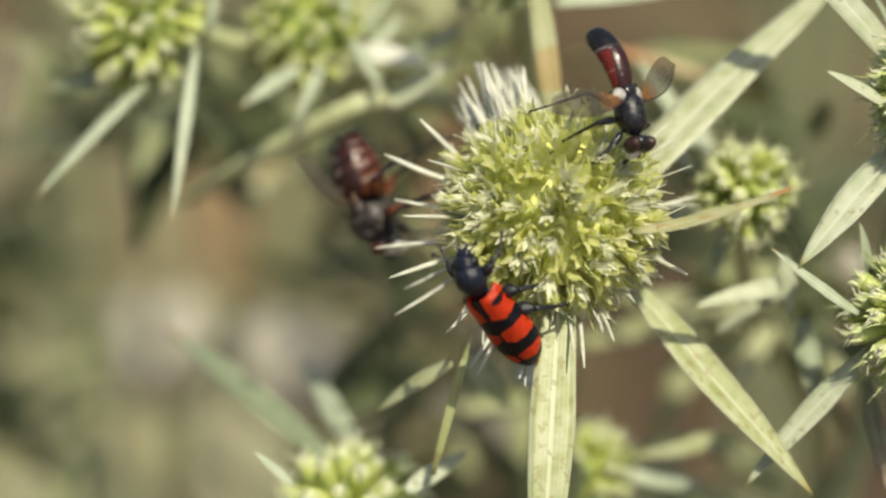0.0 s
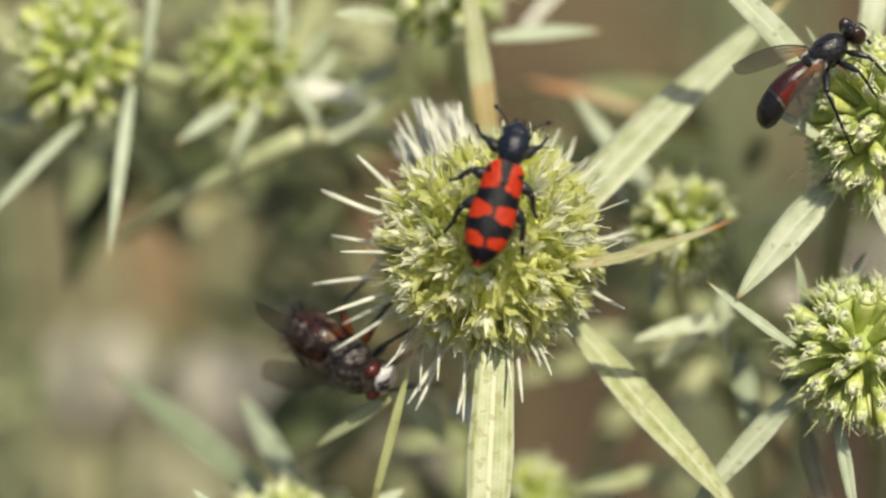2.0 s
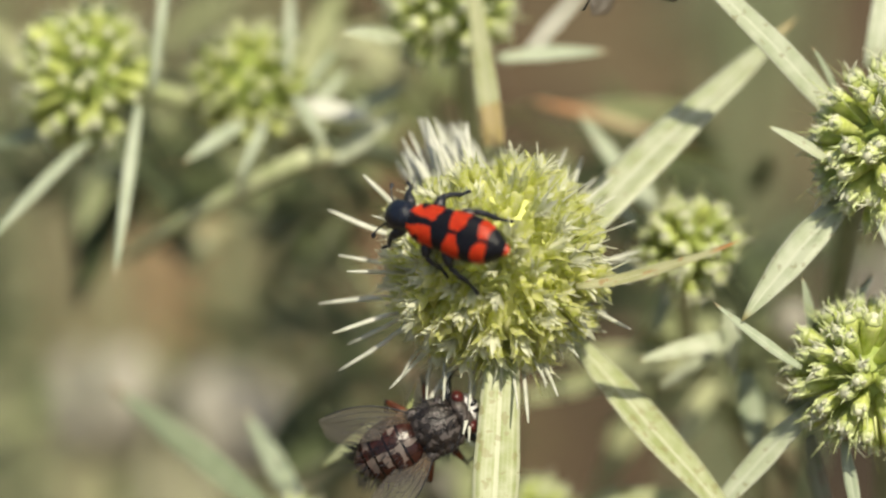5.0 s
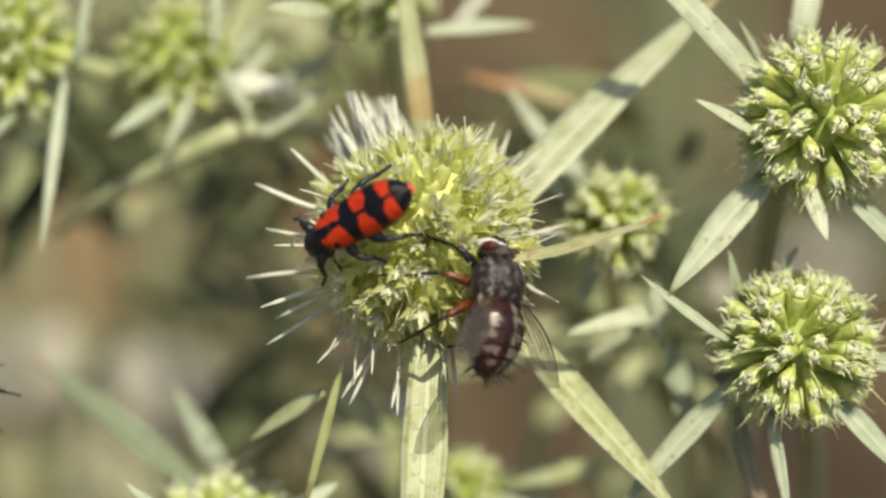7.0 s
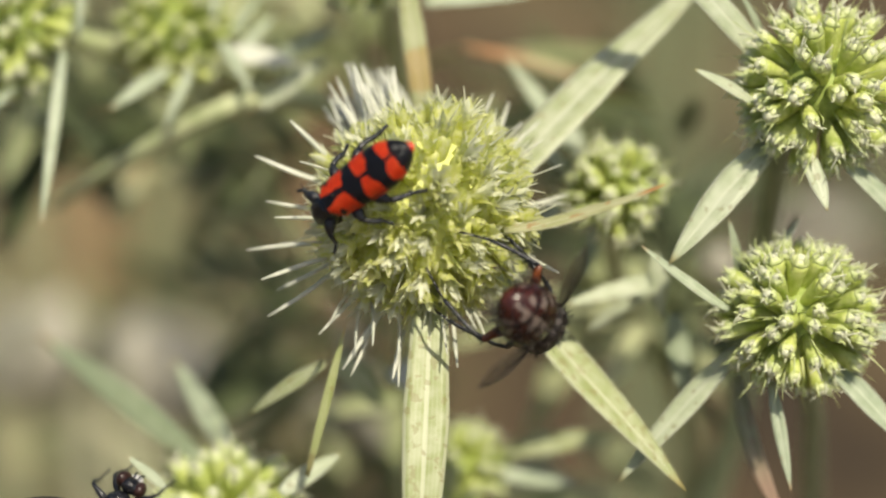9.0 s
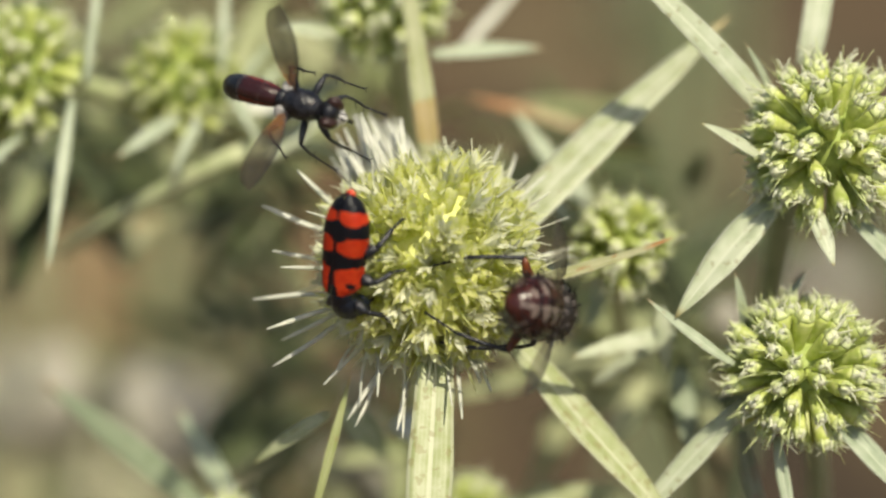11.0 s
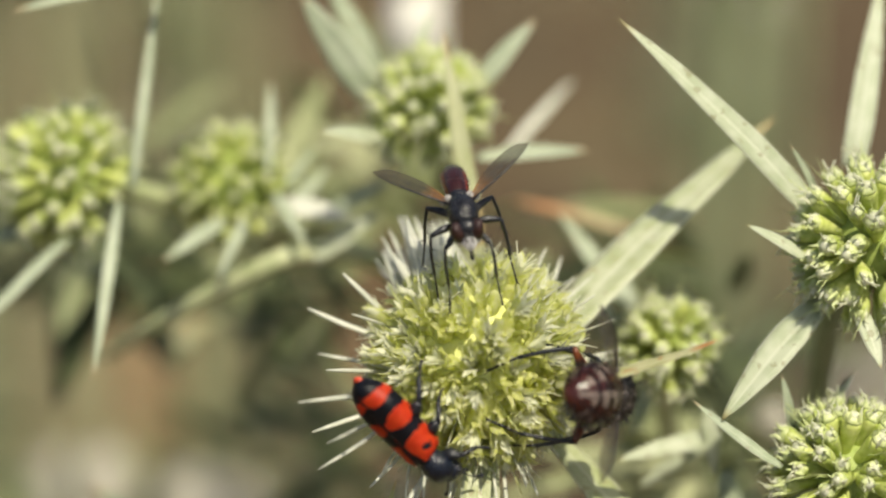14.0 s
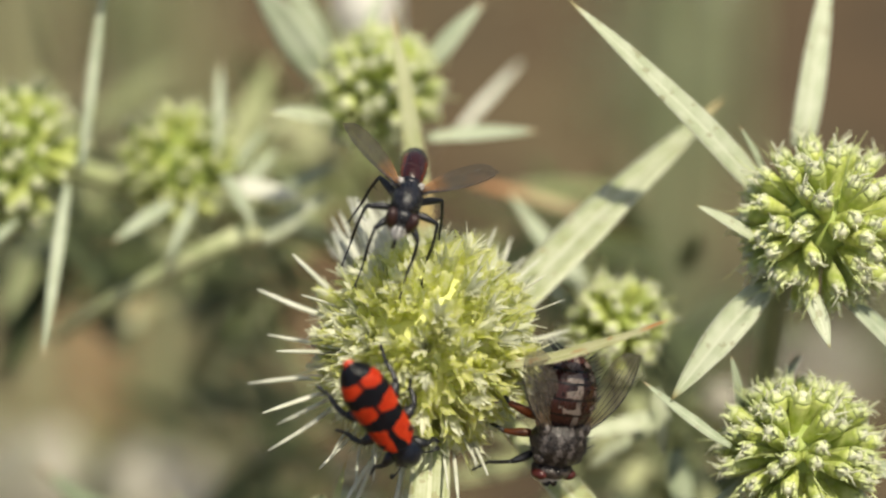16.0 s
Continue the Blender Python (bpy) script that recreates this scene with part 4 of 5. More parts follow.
def leaves():
    stray_leaf(768, 840, 4, 838, 573, 2, 17, M_BRACT_BURNT, "narrow green leaf with a rust-brown base", widest=0.5)
    stray_leaf(800, 640, 6, 668, 730, 10, 30, M_BRACT, "blurred yellow-green narrow leaf")
    stray_leaf(1388, 452, 12, 1399, 570, 13, 30, M_BRACT_SPECK, "pale whitish leaf of a lower branch")
    stray_leaf(1412, 498, 13, 1226, 541, 11, 38, M_BRACT_SPECK, "pale whitish leaf of a lower branch")
    stray_leaf(1400, 498, 16, 1262, 592, 18, 30, M_BRACT_SPECK, "pale whitish leaf of a lower branch", root=0.9)
    stray_leaf(1265, 140, 42, 1040, 80, 38, 26, M_BRACT_ORANGE, "rust-orange withered leaf")
    stray_leaf(510, 270, 80, 410, 390, 76, 32, M_BRACT_STAINED, "withered leaf with an orange base")
    stray_leaf(700, 118, 29, 828, 46, 27, 30, M_BRACT_GREY, "pale leaf of a blurred branch")
    stray_leaf(690, 188, 26, 812, 98, 27, 36, M_BRACT_SPECK, "pale leaf of a blurred branch")
    stray_leaf(500, -335, 18, 150, -248, 14, 34, M_BRACT_GREY, "long pale leaf of a higher branch")
    stray_leaf(590, -350, 16, 430, -285, 14, 26, M_BRACT_GREY, "long pale leaf of a higher branch")
    stray_leaf(1420, 560, 18, 1440, 720, 14, 46, M_BRACT_DARK, "blue-green leaf with shade put into its darker colour")
    stray_leaf(820, 630, 28, 905, 725, 26, 50, M_BRACT, "yellow-green sunlit leaf of a lower branch")
    stray_leaf(925, 650, 28, 1010, 715, 24, 56, M_SPINE, "whitish sunlit leaf of a lower branch", root=0.8)


def stem(mat, rows):
    """A branch through grid places with depth and radius."""
    bm = bmesh.new()
    line = bend([in_plant(spot(a, b, w)) for a, b, w, r in rows], 5)
    radii = [np.interp(i / (len(line) - 1), [k / (len(rows) - 1) for k in range(len(rows))], [r[3] for r in rows]) for i in range(len(line))]
    sweep(bm, line, [float(x) for x in radii], 10)
    part("stem", bm, mat, PLANT)


def stems():
    foot = PLANT_FOOT
    stem(M_STEM, [(978, 400, 4, 1.2), (985, 560, 20, 1.2), (960, 900, 50, 1.5), (950, 1500, 90, 2.2), (*foot, 2.6)])
    stem(M_STEM_DARK, [(1640, 180, 6, 1.1), (1605, 300, 20, 1.2), (1570, 520, 45, 1.3), (1480, 900, 70, 1.5), (1200, 1500, 100, 1.8), (*foot, 2.2)])
    stem(M_STEM_DARK, [(1640, 600, 6, 0.9), (1668, 800, 40, 1.0), (1600, 1150, 80, 1.2), (1200, 1800, 110, 1.8), (*foot, 2.2)])
    stem(M_STEM, [(330, 360, 44, 0.5), (420, 300, 33, 0.8), (600, 203, 26, 1.0), (700, 172, 28, 1.1), (830, 205, 40, 1.2), (950, 340, 56, 1.4), (970, 900, 90, 1.7), (*foot, 2.2)])
    stem(M_STEM, [(330, 55, 28, 1.0), (430, 85, 33, 1.1), (560, 125, 40, 1.2), (680, 140, 35, 1.2)])
    stem(M_STEM, [(600, 75, 38, 0.9), (650, 95, 37, 1.0), (720, 118, 34, 1.1)])
    stem(M_STEM, [(900, -60, 26, 1.0), (930, 100, 38, 1.1), (960, 400, 60, 1.2), (960, 1200, 100, 1.6), (*foot, 2.0)])
    stem(M_STEM, [(1316, 360, 24, 0.9), (1320, 480, 34, 1.0), (1400, 640, 50, 1.2), (1440, 900, 75, 1.4), (1250, 1500, 105, 1.8), (*foot, 2.2)])
    stem(M_STEM, [(628, 940, 10, 1.1), (680, 1100, 30, 1.2), (850, 1600, 90, 1.8), (*foot, 2.2)])
    stem(M_STEM, [(1050, 850, 34, 0.9), (1030, 1100, 60, 1.2), (*foot, 2.0)])
    bm = bmesh.new()
    top = in_plant(spot(*foot))
    sweep(bm, bend([(0, 0, 0), tuple(top * 0.5 + Vector((3, 2, 0))), tuple(top)], 6), [4.5, 4.4, 4.2, 4, 4, 3.9, 3.8, 3.6, 3.5, 3.4, 3.2, 3, 2.9], 10)
    part("stem", bm, M_STEM, PLANT, "thick main stem")


def undergrowth():
    """Lower leaves of the eryngo, far behind the plane of focus."""
    rnd = random.Random(21)
    # Shade is put into the dark leaf colour, sunlight into the pale one.
    dark = shade("undergrowth_shade_green", (0.048, 0.066, 0.025), (0.115, 0.14, 0.058), size=9, rough=0.55, translucent=0.2)
    pale = shade("undergrowth_sun_pale", (0.36, 0.41, 0.19), (0.56, 0.58, 0.34), size=9, rough=0.5, translucent=0.3)
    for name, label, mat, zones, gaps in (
            ("shade_tinted_undergrowth", "spiny lower leaves, deep shade put into their dark green", dark, ((560, 740, 400, 570, 60, 120, 14), (780, 980, 600, 950, 50, 110, 20), (1150, 1500, 180, 460, 50, 110, 46), (120, 560, 60, 260, 60, 120, 44), (280, 640, 180, 300, 60, 110, 22), (1390, 1490, 530, 690, 40, 80, 12), (-100, 60, 380, 760, 90, 160, 34), (560, 760, 700, 860, 50, 100, 10)), ((640, 780, 170, 320, 60, 110, 12),)),
            ("sun_tinted_undergrowth", "blurred spiny leaves, sunlight put into their pale green", pale, ((560, 760, 60, 330, 50, 90, 22), (800, 1060, 700, 900, 45, 90, 8), (1230, 1480, 440, 600, 40, 70, 16), (60, 500, -80, 160, 60, 110, 24), (1000, 1300, 80, 240, 40, 80, 7), (560, 820, 380, 640, 80, 140, 16), (200, 420, 560, 880, 120, 200, 18), (560, 640, 230, 320, 90, 130, 10), (1180, 1420, 800, 960, 50, 90, 4)), ((770, 900, -70, 120, 60, 110, 18), (690, 800, -60, 100, 60, 110, 8)))):
        bm = bmesh.new()
        for dice, places in ((rnd, zones), (random.Random(8), gaps)):
            for a0, a1, b0, b1, w0, w1, count in places:
                for _ in range(count):
                    p = spot(dice.uniform(a0, a1), dice.uniform(b0, b1), dice.uniform(w0, w1)) * 1000
                    d = Vector((dice.gauss(0, 1), dice.gauss(0, 1), dice.gauss(0, 0.6))).normalized() * dice.uniform(8, 20)
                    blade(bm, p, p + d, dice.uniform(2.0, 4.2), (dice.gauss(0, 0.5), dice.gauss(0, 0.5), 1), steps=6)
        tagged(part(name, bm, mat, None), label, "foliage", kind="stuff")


# ---- insects (y ahead, z up the back) ----
LEGS = {}
BENDING = []


def leg(insect, kind, side, hip, knee, ankle, toe, thick, mats):
    """A leg hinged at the hip: thigh with shin and foot under it."""
    hip, knee, ankle, toe = (Vector((p[0] * side, p[1], p[2])) for p in (hip, knee, ankle, toe))
    knee, ankle, toe = knee - hip, ankle - hip, toe - hip
    bm = bmesh.new()
    sweep(bm, bend([(0, 0, 0), knee * 0.5 + Vector((0, 0, 0.12)), knee], 3), [thick * k for k in (0.75, 1.15, 1.4, 1.4, 1.25, 1.0, 0.75)], 8)
    thigh = part("leg", bm, mats[0], insect, m=Matrix.Translation(hip * MM))
    bm = bmesh.new()
    sweep(bm, bend([knee, knee.lerp(ankle, 0.5) + Vector((0.08 * side, 0, 0.05)), ankle], 3), [thick * k for k in (0.6, 0.62, 0.6, 0.58, 0.56, 0.55, 0.55)], 7)
    along = (ankle - knee)
    for k in range(4):
        at = knee + along * (0.3 + 0.2 * k)
        off = along.cross(Vector((0, 1, 0.3))).normalized() * (thick * (2.2 if k % 2 else -2.2)) + along * 0.12
        sweep(bm, [at, at + off * 0.5, at + off], [0.04, 0.03, 0.008], 4)
    part("shin", bm, mats[1], thigh)
    bm = bmesh.new()
    for k in range(5):
        p, q = ankle.lerp(toe, k / 5), ankle.lerp(toe, (k + 0.95) / 5)
        sweep(bm, [p, p.lerp(q, 0.7), q], [thick * 0.30, thick * 0.42, thick * 0.30], 6)
    for s in (-1, 1):
        sweep(bm, [toe, toe + Vector((0.12 * s, 0.15, 0)), toe + Vector((0.2 * s, 0.22, -0.2))], [0.05, 0.04, 0.01], 4)
    part("foot", bm, mats[1], thigh)
    LEGS.setdefault(kind, []).append((thigh, side, hip * MM))
    return thigh


def beetle():
    ob = base_of("chequered_beetle", (0, 0, 0), "scarlet and black banded hairy beetle on an eryngo flower", "beetle")
    ob.scale = (0.98, 0.94, 1.0)
    for s in (-1, 1):
        bm = bmesh.new()
        rows, nu, nv = [], 30, 14
        for i in range(nu + 1):
            u = i / nu
            hw = 1.55 + 0.33 * math.sin(math.pi * min(u, 0.7) / 1.4) ** 2
            end = max(0.0, 1 - ((u - 0.55) / 0.45) ** 2.2) ** 0.62 if u > 0.55 else 1.0
            front = min(1.0, 0.72 + 4.5 * u) if u < 0.0625 else 1.0
            row = []
            for j in range(nv + 1):
                ph = radians(112) * j / nv
                x = 0.02 + hw * max(end, 0.05) * front * min(1.0, math.sin(ph) ** 0.82 if ph > 0 else 0.0)
                z = 1.42 * (max(end, 0.03) ** 0.62) * (0.93 + 0.07 * front) * math.copysign(abs(math.cos(ph)) ** 0.8, math.cos(ph)) - 0.05 * (1 - front)
                row.append(bm.verts.new((s * x, 2.25 - 8.5 * u, z - 0.12 * u)))
            rows.append(row)
        for a, b in zip(rows, rows[1:]):
            for j in range(nv):
                bm.faces.new((a[j], a[j + 1], b[j + 1], b[j]))
        bmesh.ops.solidify(bm, geom=bm.faces[:], thickness=0.09)
        part("wing_case", bm, M_ELYTRON, ob, "scarlet wing case with black bands")
    bm = bmesh.new()
    blob(bm, (0, -1.9, -0.25), (1.5, 4.0, 1.05), seg=18, rings=12)
    part("abdomen", bm, M_BLACK, ob, "black underside")
    bm = bmesh.new()
    blob(bm, (0, -6.0, -0.22), (0.48, 0.5, 0.32), seg=12, rings=8)
    part("tail_tip", bm, M_RED_TAIL, ob, "red tip of the abdomen")
    bm = bmesh.new()
    sweep(bm, [(0, 2.0, 0.15), (0, 2.3, 0.2), (0, 2.75, 0.25), (0, 3.3, 0.28), (0, 3.9, 0.24), (0, 4.4, 0.12), (0, 4.75, 0.0)], [0.74, 0.82, 1.06, 1.24, 1.27, 1.12, 0.8], 20, 0.95)
    neck = part("pronotum", bm, M_BLACK_MATT, ob, "blue-black pronotum")
    bm = bmesh.new()
    blob(bm, (0, 4.75, -0.12), (1.12, 0.95, 0.96), (-18, 0, 0), 20, 13, rough=0.05)
    blob(bm, (0, 5.55, -0.5), (0.66, 0.46, 0.42), (-30, 0, 0), 12, 8)
    head = part("head", bm, M_BLACK_MATT, ob)
    for s in (-1, 1):
        bm = bmesh.new()
        blob(bm, (0.95 * s, 4.95, 0.0), (0.28, 0.38, 0.40), seg=12, rings=8)
        part("eye", bm, M_BLACK, head)
        bm = bmesh.new()
        line = bend([(0.7 * s, 5.35, 0.0), (1.3 * s, 5.9, 0.25), (1.8 * s, 6.3, 0.3), (2.3 * s, 6.6, 0.2)], 4)
        sweep(bm, line, [0.07] * 9 + [0.12, 0.2, 0.21, 0.1], 7)
        part("antenna", bm, M_BLACK, head)
        bm = bmesh.new()
        sweep(bm, bend([(0.3 * s, 5.8, -0.65), (0.42 * s, 6.15, -0.85), (0.1 * s, 6.4, -0.95)], 3), [0.15, 0.15, 0.14, 0.12, 0.1, 0.06, 0.02], 6)
        part("jaw", bm, M_BLACK, head)
    BENDING.extend((neck, head))
    bm = bmesh.new()
    rnd = random.Random(5)
    for k in range(100):
        th, y = rnd.uniform(-1.5, 1.5), rnd.uniform(2.4, 4.5)
        r = 0.98
        at = Vector((r * math.sin(th), y, 0.2 + 0.85 * r * math.cos(th)))
        d = Vector((math.sin(th), rnd.uniform(-0.2, 0.6), math.cos(th))) * rnd.uniform(0.25, 0.5)
        sweep(bm, [at - d * 0.3, at + d * 0.5, at + d], [0.018, 0.014, 0.005], 3)
    part("hairs", bm, M_BLACK, neck, "short dark hairs")
    mats = (M_BLACK, M_BLACK)
    for s in (-1, 1):
        leg(ob, "beetle", s, (0.7, 3.2, -0.75), (1.9, 4.1, -0.7), (2.5, 4.6, -1.9), (2.9, 5.5, -2.6), 0.36, mats)
        leg(ob, "beetle", s, (1.1, 1.0, -0.85), (2.5, 0.9, -0.8), (3.1, 0.0, -2.0), (3.7, -0.4, -2.8), 0.39, mats)
        leg(ob, "beetle", s, (1.1, -0.9, -0.85), (2.4, -1.9, -0.9), (2.7, -3.3, -2.2), (3.1, -4.2, -3.2), 0.42, mats)
    return ob


def wing(insect, side, root, length, width, spread, lift, mat, vein_mat, name="wing"):
    """A membrane with a stiff front edge and veins, hinged at its root; spread: degrees swept back from square."""
    bm = bmesh.new()
    uv = bm.loops.layers.uv.verify()
    n, k = 16, 6
    grid = []
    for i in range(n + 1):
        t = i / n
        front = 0.10 * length * math.sin(math.pi * min(t, 1) * 0.9)
        chord = width * (0.22 + 0.78 * math.sin(math.pi / 2 * min(1, t / 0.55))) * (1 if t < 0.62 else math.sqrt(max(0.0008, 1 - ((t - 0.62) / 0.38) ** 2)))
        grid.append([bm.verts.new((side * length * t, front - chord * j / k - (0.12 * length * t * t), 0.05 * math.sin(j * 2.2 + t * 5) + 0.15 * math.sin(math.pi * t))) for j in range(k + 1)])
    for i in range(n):
        for j in range(k):
            f = bm.faces.new((grid[i][j], grid[i + 1][j], grid[i + 1][j + 1], grid[i][j + 1]))
            for lp, c in zip(f.loops, ((i / n, j / k), ((i + 1) / n, j / k), ((i + 1) / n, (j + 1) / k), (i / n, (j + 1) / k))):
                lp[uv].uv = c
    line = lambda j, end: [grid[i][j].co.copy() for i in range(int(n * end) + 1)]
    veins = [(line(0, 0.97), 0.075), (line(1, 0.95), 0.04), (line(2, 0.97), 0.035), (line(3, 0.93), 0.03), (line(4, 0.82), 0.03), (line(5, 0.6), 0.025), ([grid[8][2].co.copy(), grid[9][3].co.copy(), grid[9][4].co.copy()], 0.03), ([grid[12][3].co.copy(), grid[12][4].co.copy()], 0.03)]
    sweep_back = pose(root[0] * side * MM, root[1] * MM, root[2] * MM, 0, -side * lift, -side * spread)
    sheet = part(name, bm, mat, insect, m=sweep_back)
    for pts, r in veins:
        bm = bmesh.new()
        sweep(bm, pts, [r * (1 - 0.6 * i / len(pts)) for i in range(len(pts))], 5)
        part("vein", bm, vein_mat, sheet)
    return sheet


def slender_fly():
    ob = base_of("slender_fly", (0, 0, 0), "slender black fly with a red abdomen and smoky wings", "fly")
    ob.scale = (1.1, 1.07, 1.1)
    bm = bmesh.new()
    blob(bm, (0, 0.75, 0.0), (1.15, 1.75, 1.18), seg=18, rings=12, rough=0.04)
    blob(bm, (0, -0.75, 0.35), (0.75, 0.55, 0.55), seg=12, rings=8)
    part("thorax", bm, M_BLACK_FLY, ob, "black thorax with grey dusting")
    bm = bmesh.new()
    sweep(bm, bend([(0, -0.7, -0.1), (0, -2.1, 0.05), (0, -3.7, -0.1), (0, -5.2, -0.75), (0, -6.15, -1.65)], 4), [0.5, 0.62, 0.74, 0.82, 0.88, 0.92, 0.95, 0.97, 0.98, 0.98, 0.98, 0.97, 0.95, 0.9, 0.8, 0.62, 0.3], 16)
    part("abdomen", bm, M_SLENDER_ABDOMEN, ob, "curved red abdomen with a black end")
    bm = bmesh.new()
    rnd = random.Random(9)
    for k in range(60):
        y, th = rnd.uniform(-5.6, -1.2), rnd.uniform(-2.2, 2.2)
        z0 = -0.12 * max(0, -y - 2.4) ** 1.9
        at = Vector((0.9 * math.sin(th), y, z0 + 0.9 * math.cos(th)))
        sweep(bm, [at, at + Vector((0.25 * math.sin(th), -0.35, 0.25 * math.cos(th)))], [0.022, 0.006], 3)
    for k in range(60):
        y, th = rnd.uniform(-0.8, 2.2), rnd.uniform(-1.6, 1.6)
        r = 1.05 * math.sqrt(max(0.1, 1 - ((y - 0.75) / 1.8) ** 2))
        at = Vector((r * math.sin(th), y, r * math.cos(th)))
        sweep(bm, [at, at + Vector((0.4 * math.sin(th), -0.25, 0.4 * math.cos(th)))], [0.022, 0.006], 3)
    part("bristles", bm, M_BLACK, ob)
    bm = bmesh.new()
    blob(bm, (0, 3.05, -0.2), (0.97, 0.64, 0.95), seg=14, rings=10)
    head = part("head", bm, M_BLACK_FLY, ob)
    bm = bmesh.new()
    blob(bm, (0, 3.42, -0.62), (0.56, 0.44, 0.86), (25, 0, 0), 12, 8)
    part("face", bm, M_SILVER, head, "silvery white face")
    bm = bmesh.new()
    sweep(bm, [(0, 3.5, -0.95), (0, 3.8, -1.5), (0, 3.9, -2.0)], [0.16, 0.12, 0.16], 7)
    part("proboscis", bm, M_BLACK, head)
    for s in (-1, 1):
        bm = bmesh.new()
        blob(bm, (0.68 * s, 3.17, -0.1), (0.5, 0.62, 0.88), (0, 12 * s, 0), 16, 10)
        part("eye", bm, M_EYE_BROWN, head)
        bm = bmesh.new()
        blob(bm, (0.56 * s, 3.22, -0.56), (0.42, 0.44, 0.66), (0, 12 * s, 0), 14, 9)
        part("cheek", bm, M_SILVER, head, "silvery rim of the eye")
        bm = bmesh.new()
        sweep(bm, bend([(0.15 * s, 3.65, 0.15), (0.2 * s, 4.0, -0.05), (0.22 * s, 4.15, -0.5)], 3), [0.04, 0.05, 0.06, 0.07, 0.07, 0.06, 0.03], 6)
        part("antenna", bm, M_BLACK, head)
        bm = bmesh.new()
        blob(bm, (0.98 * s, -0.5, 0.40), (0.52, 0.58, 0.2), (0, 25 * s, 0), 12, 7)
        part("calypter", bm, M_CALYPTER, ob, "white scale behind the wing root")
        w = wing(ob, s, (0.95, 0.15, 0.55), 6.0, 2.0, 18, 12, M_WING_SMOKY, M_BLACK)
        LEGS.setdefault("slender_wing", []).append((w, s, Vector((0.95 * s, 0.15, 0.55)) * MM))
        mats = (M_BLACK, M_BLACK)
        leg(ob, "slender", s, (0.5, 1.9, -0.8), (1.6, 3.0, -1.5), (1.6, 3.5, -4.2), (1.7, 4.3, -6.0), 0.2, mats)
        leg(ob, "slender", s, (0.6, 0.9, -0.9), (2.6, 1.2, -1.0), (2.9, 1.3, -4.2), (3.1, 1.9, -6.2), 0.2, mats)
        leg(ob, "slender", s, (0.6, -0.1, -0.8), (2.4, -1.5, -0.7), (2.9, -2.0, -3.9), (3.3, -2.4, -6.2), 0.21, mats)
    return ob


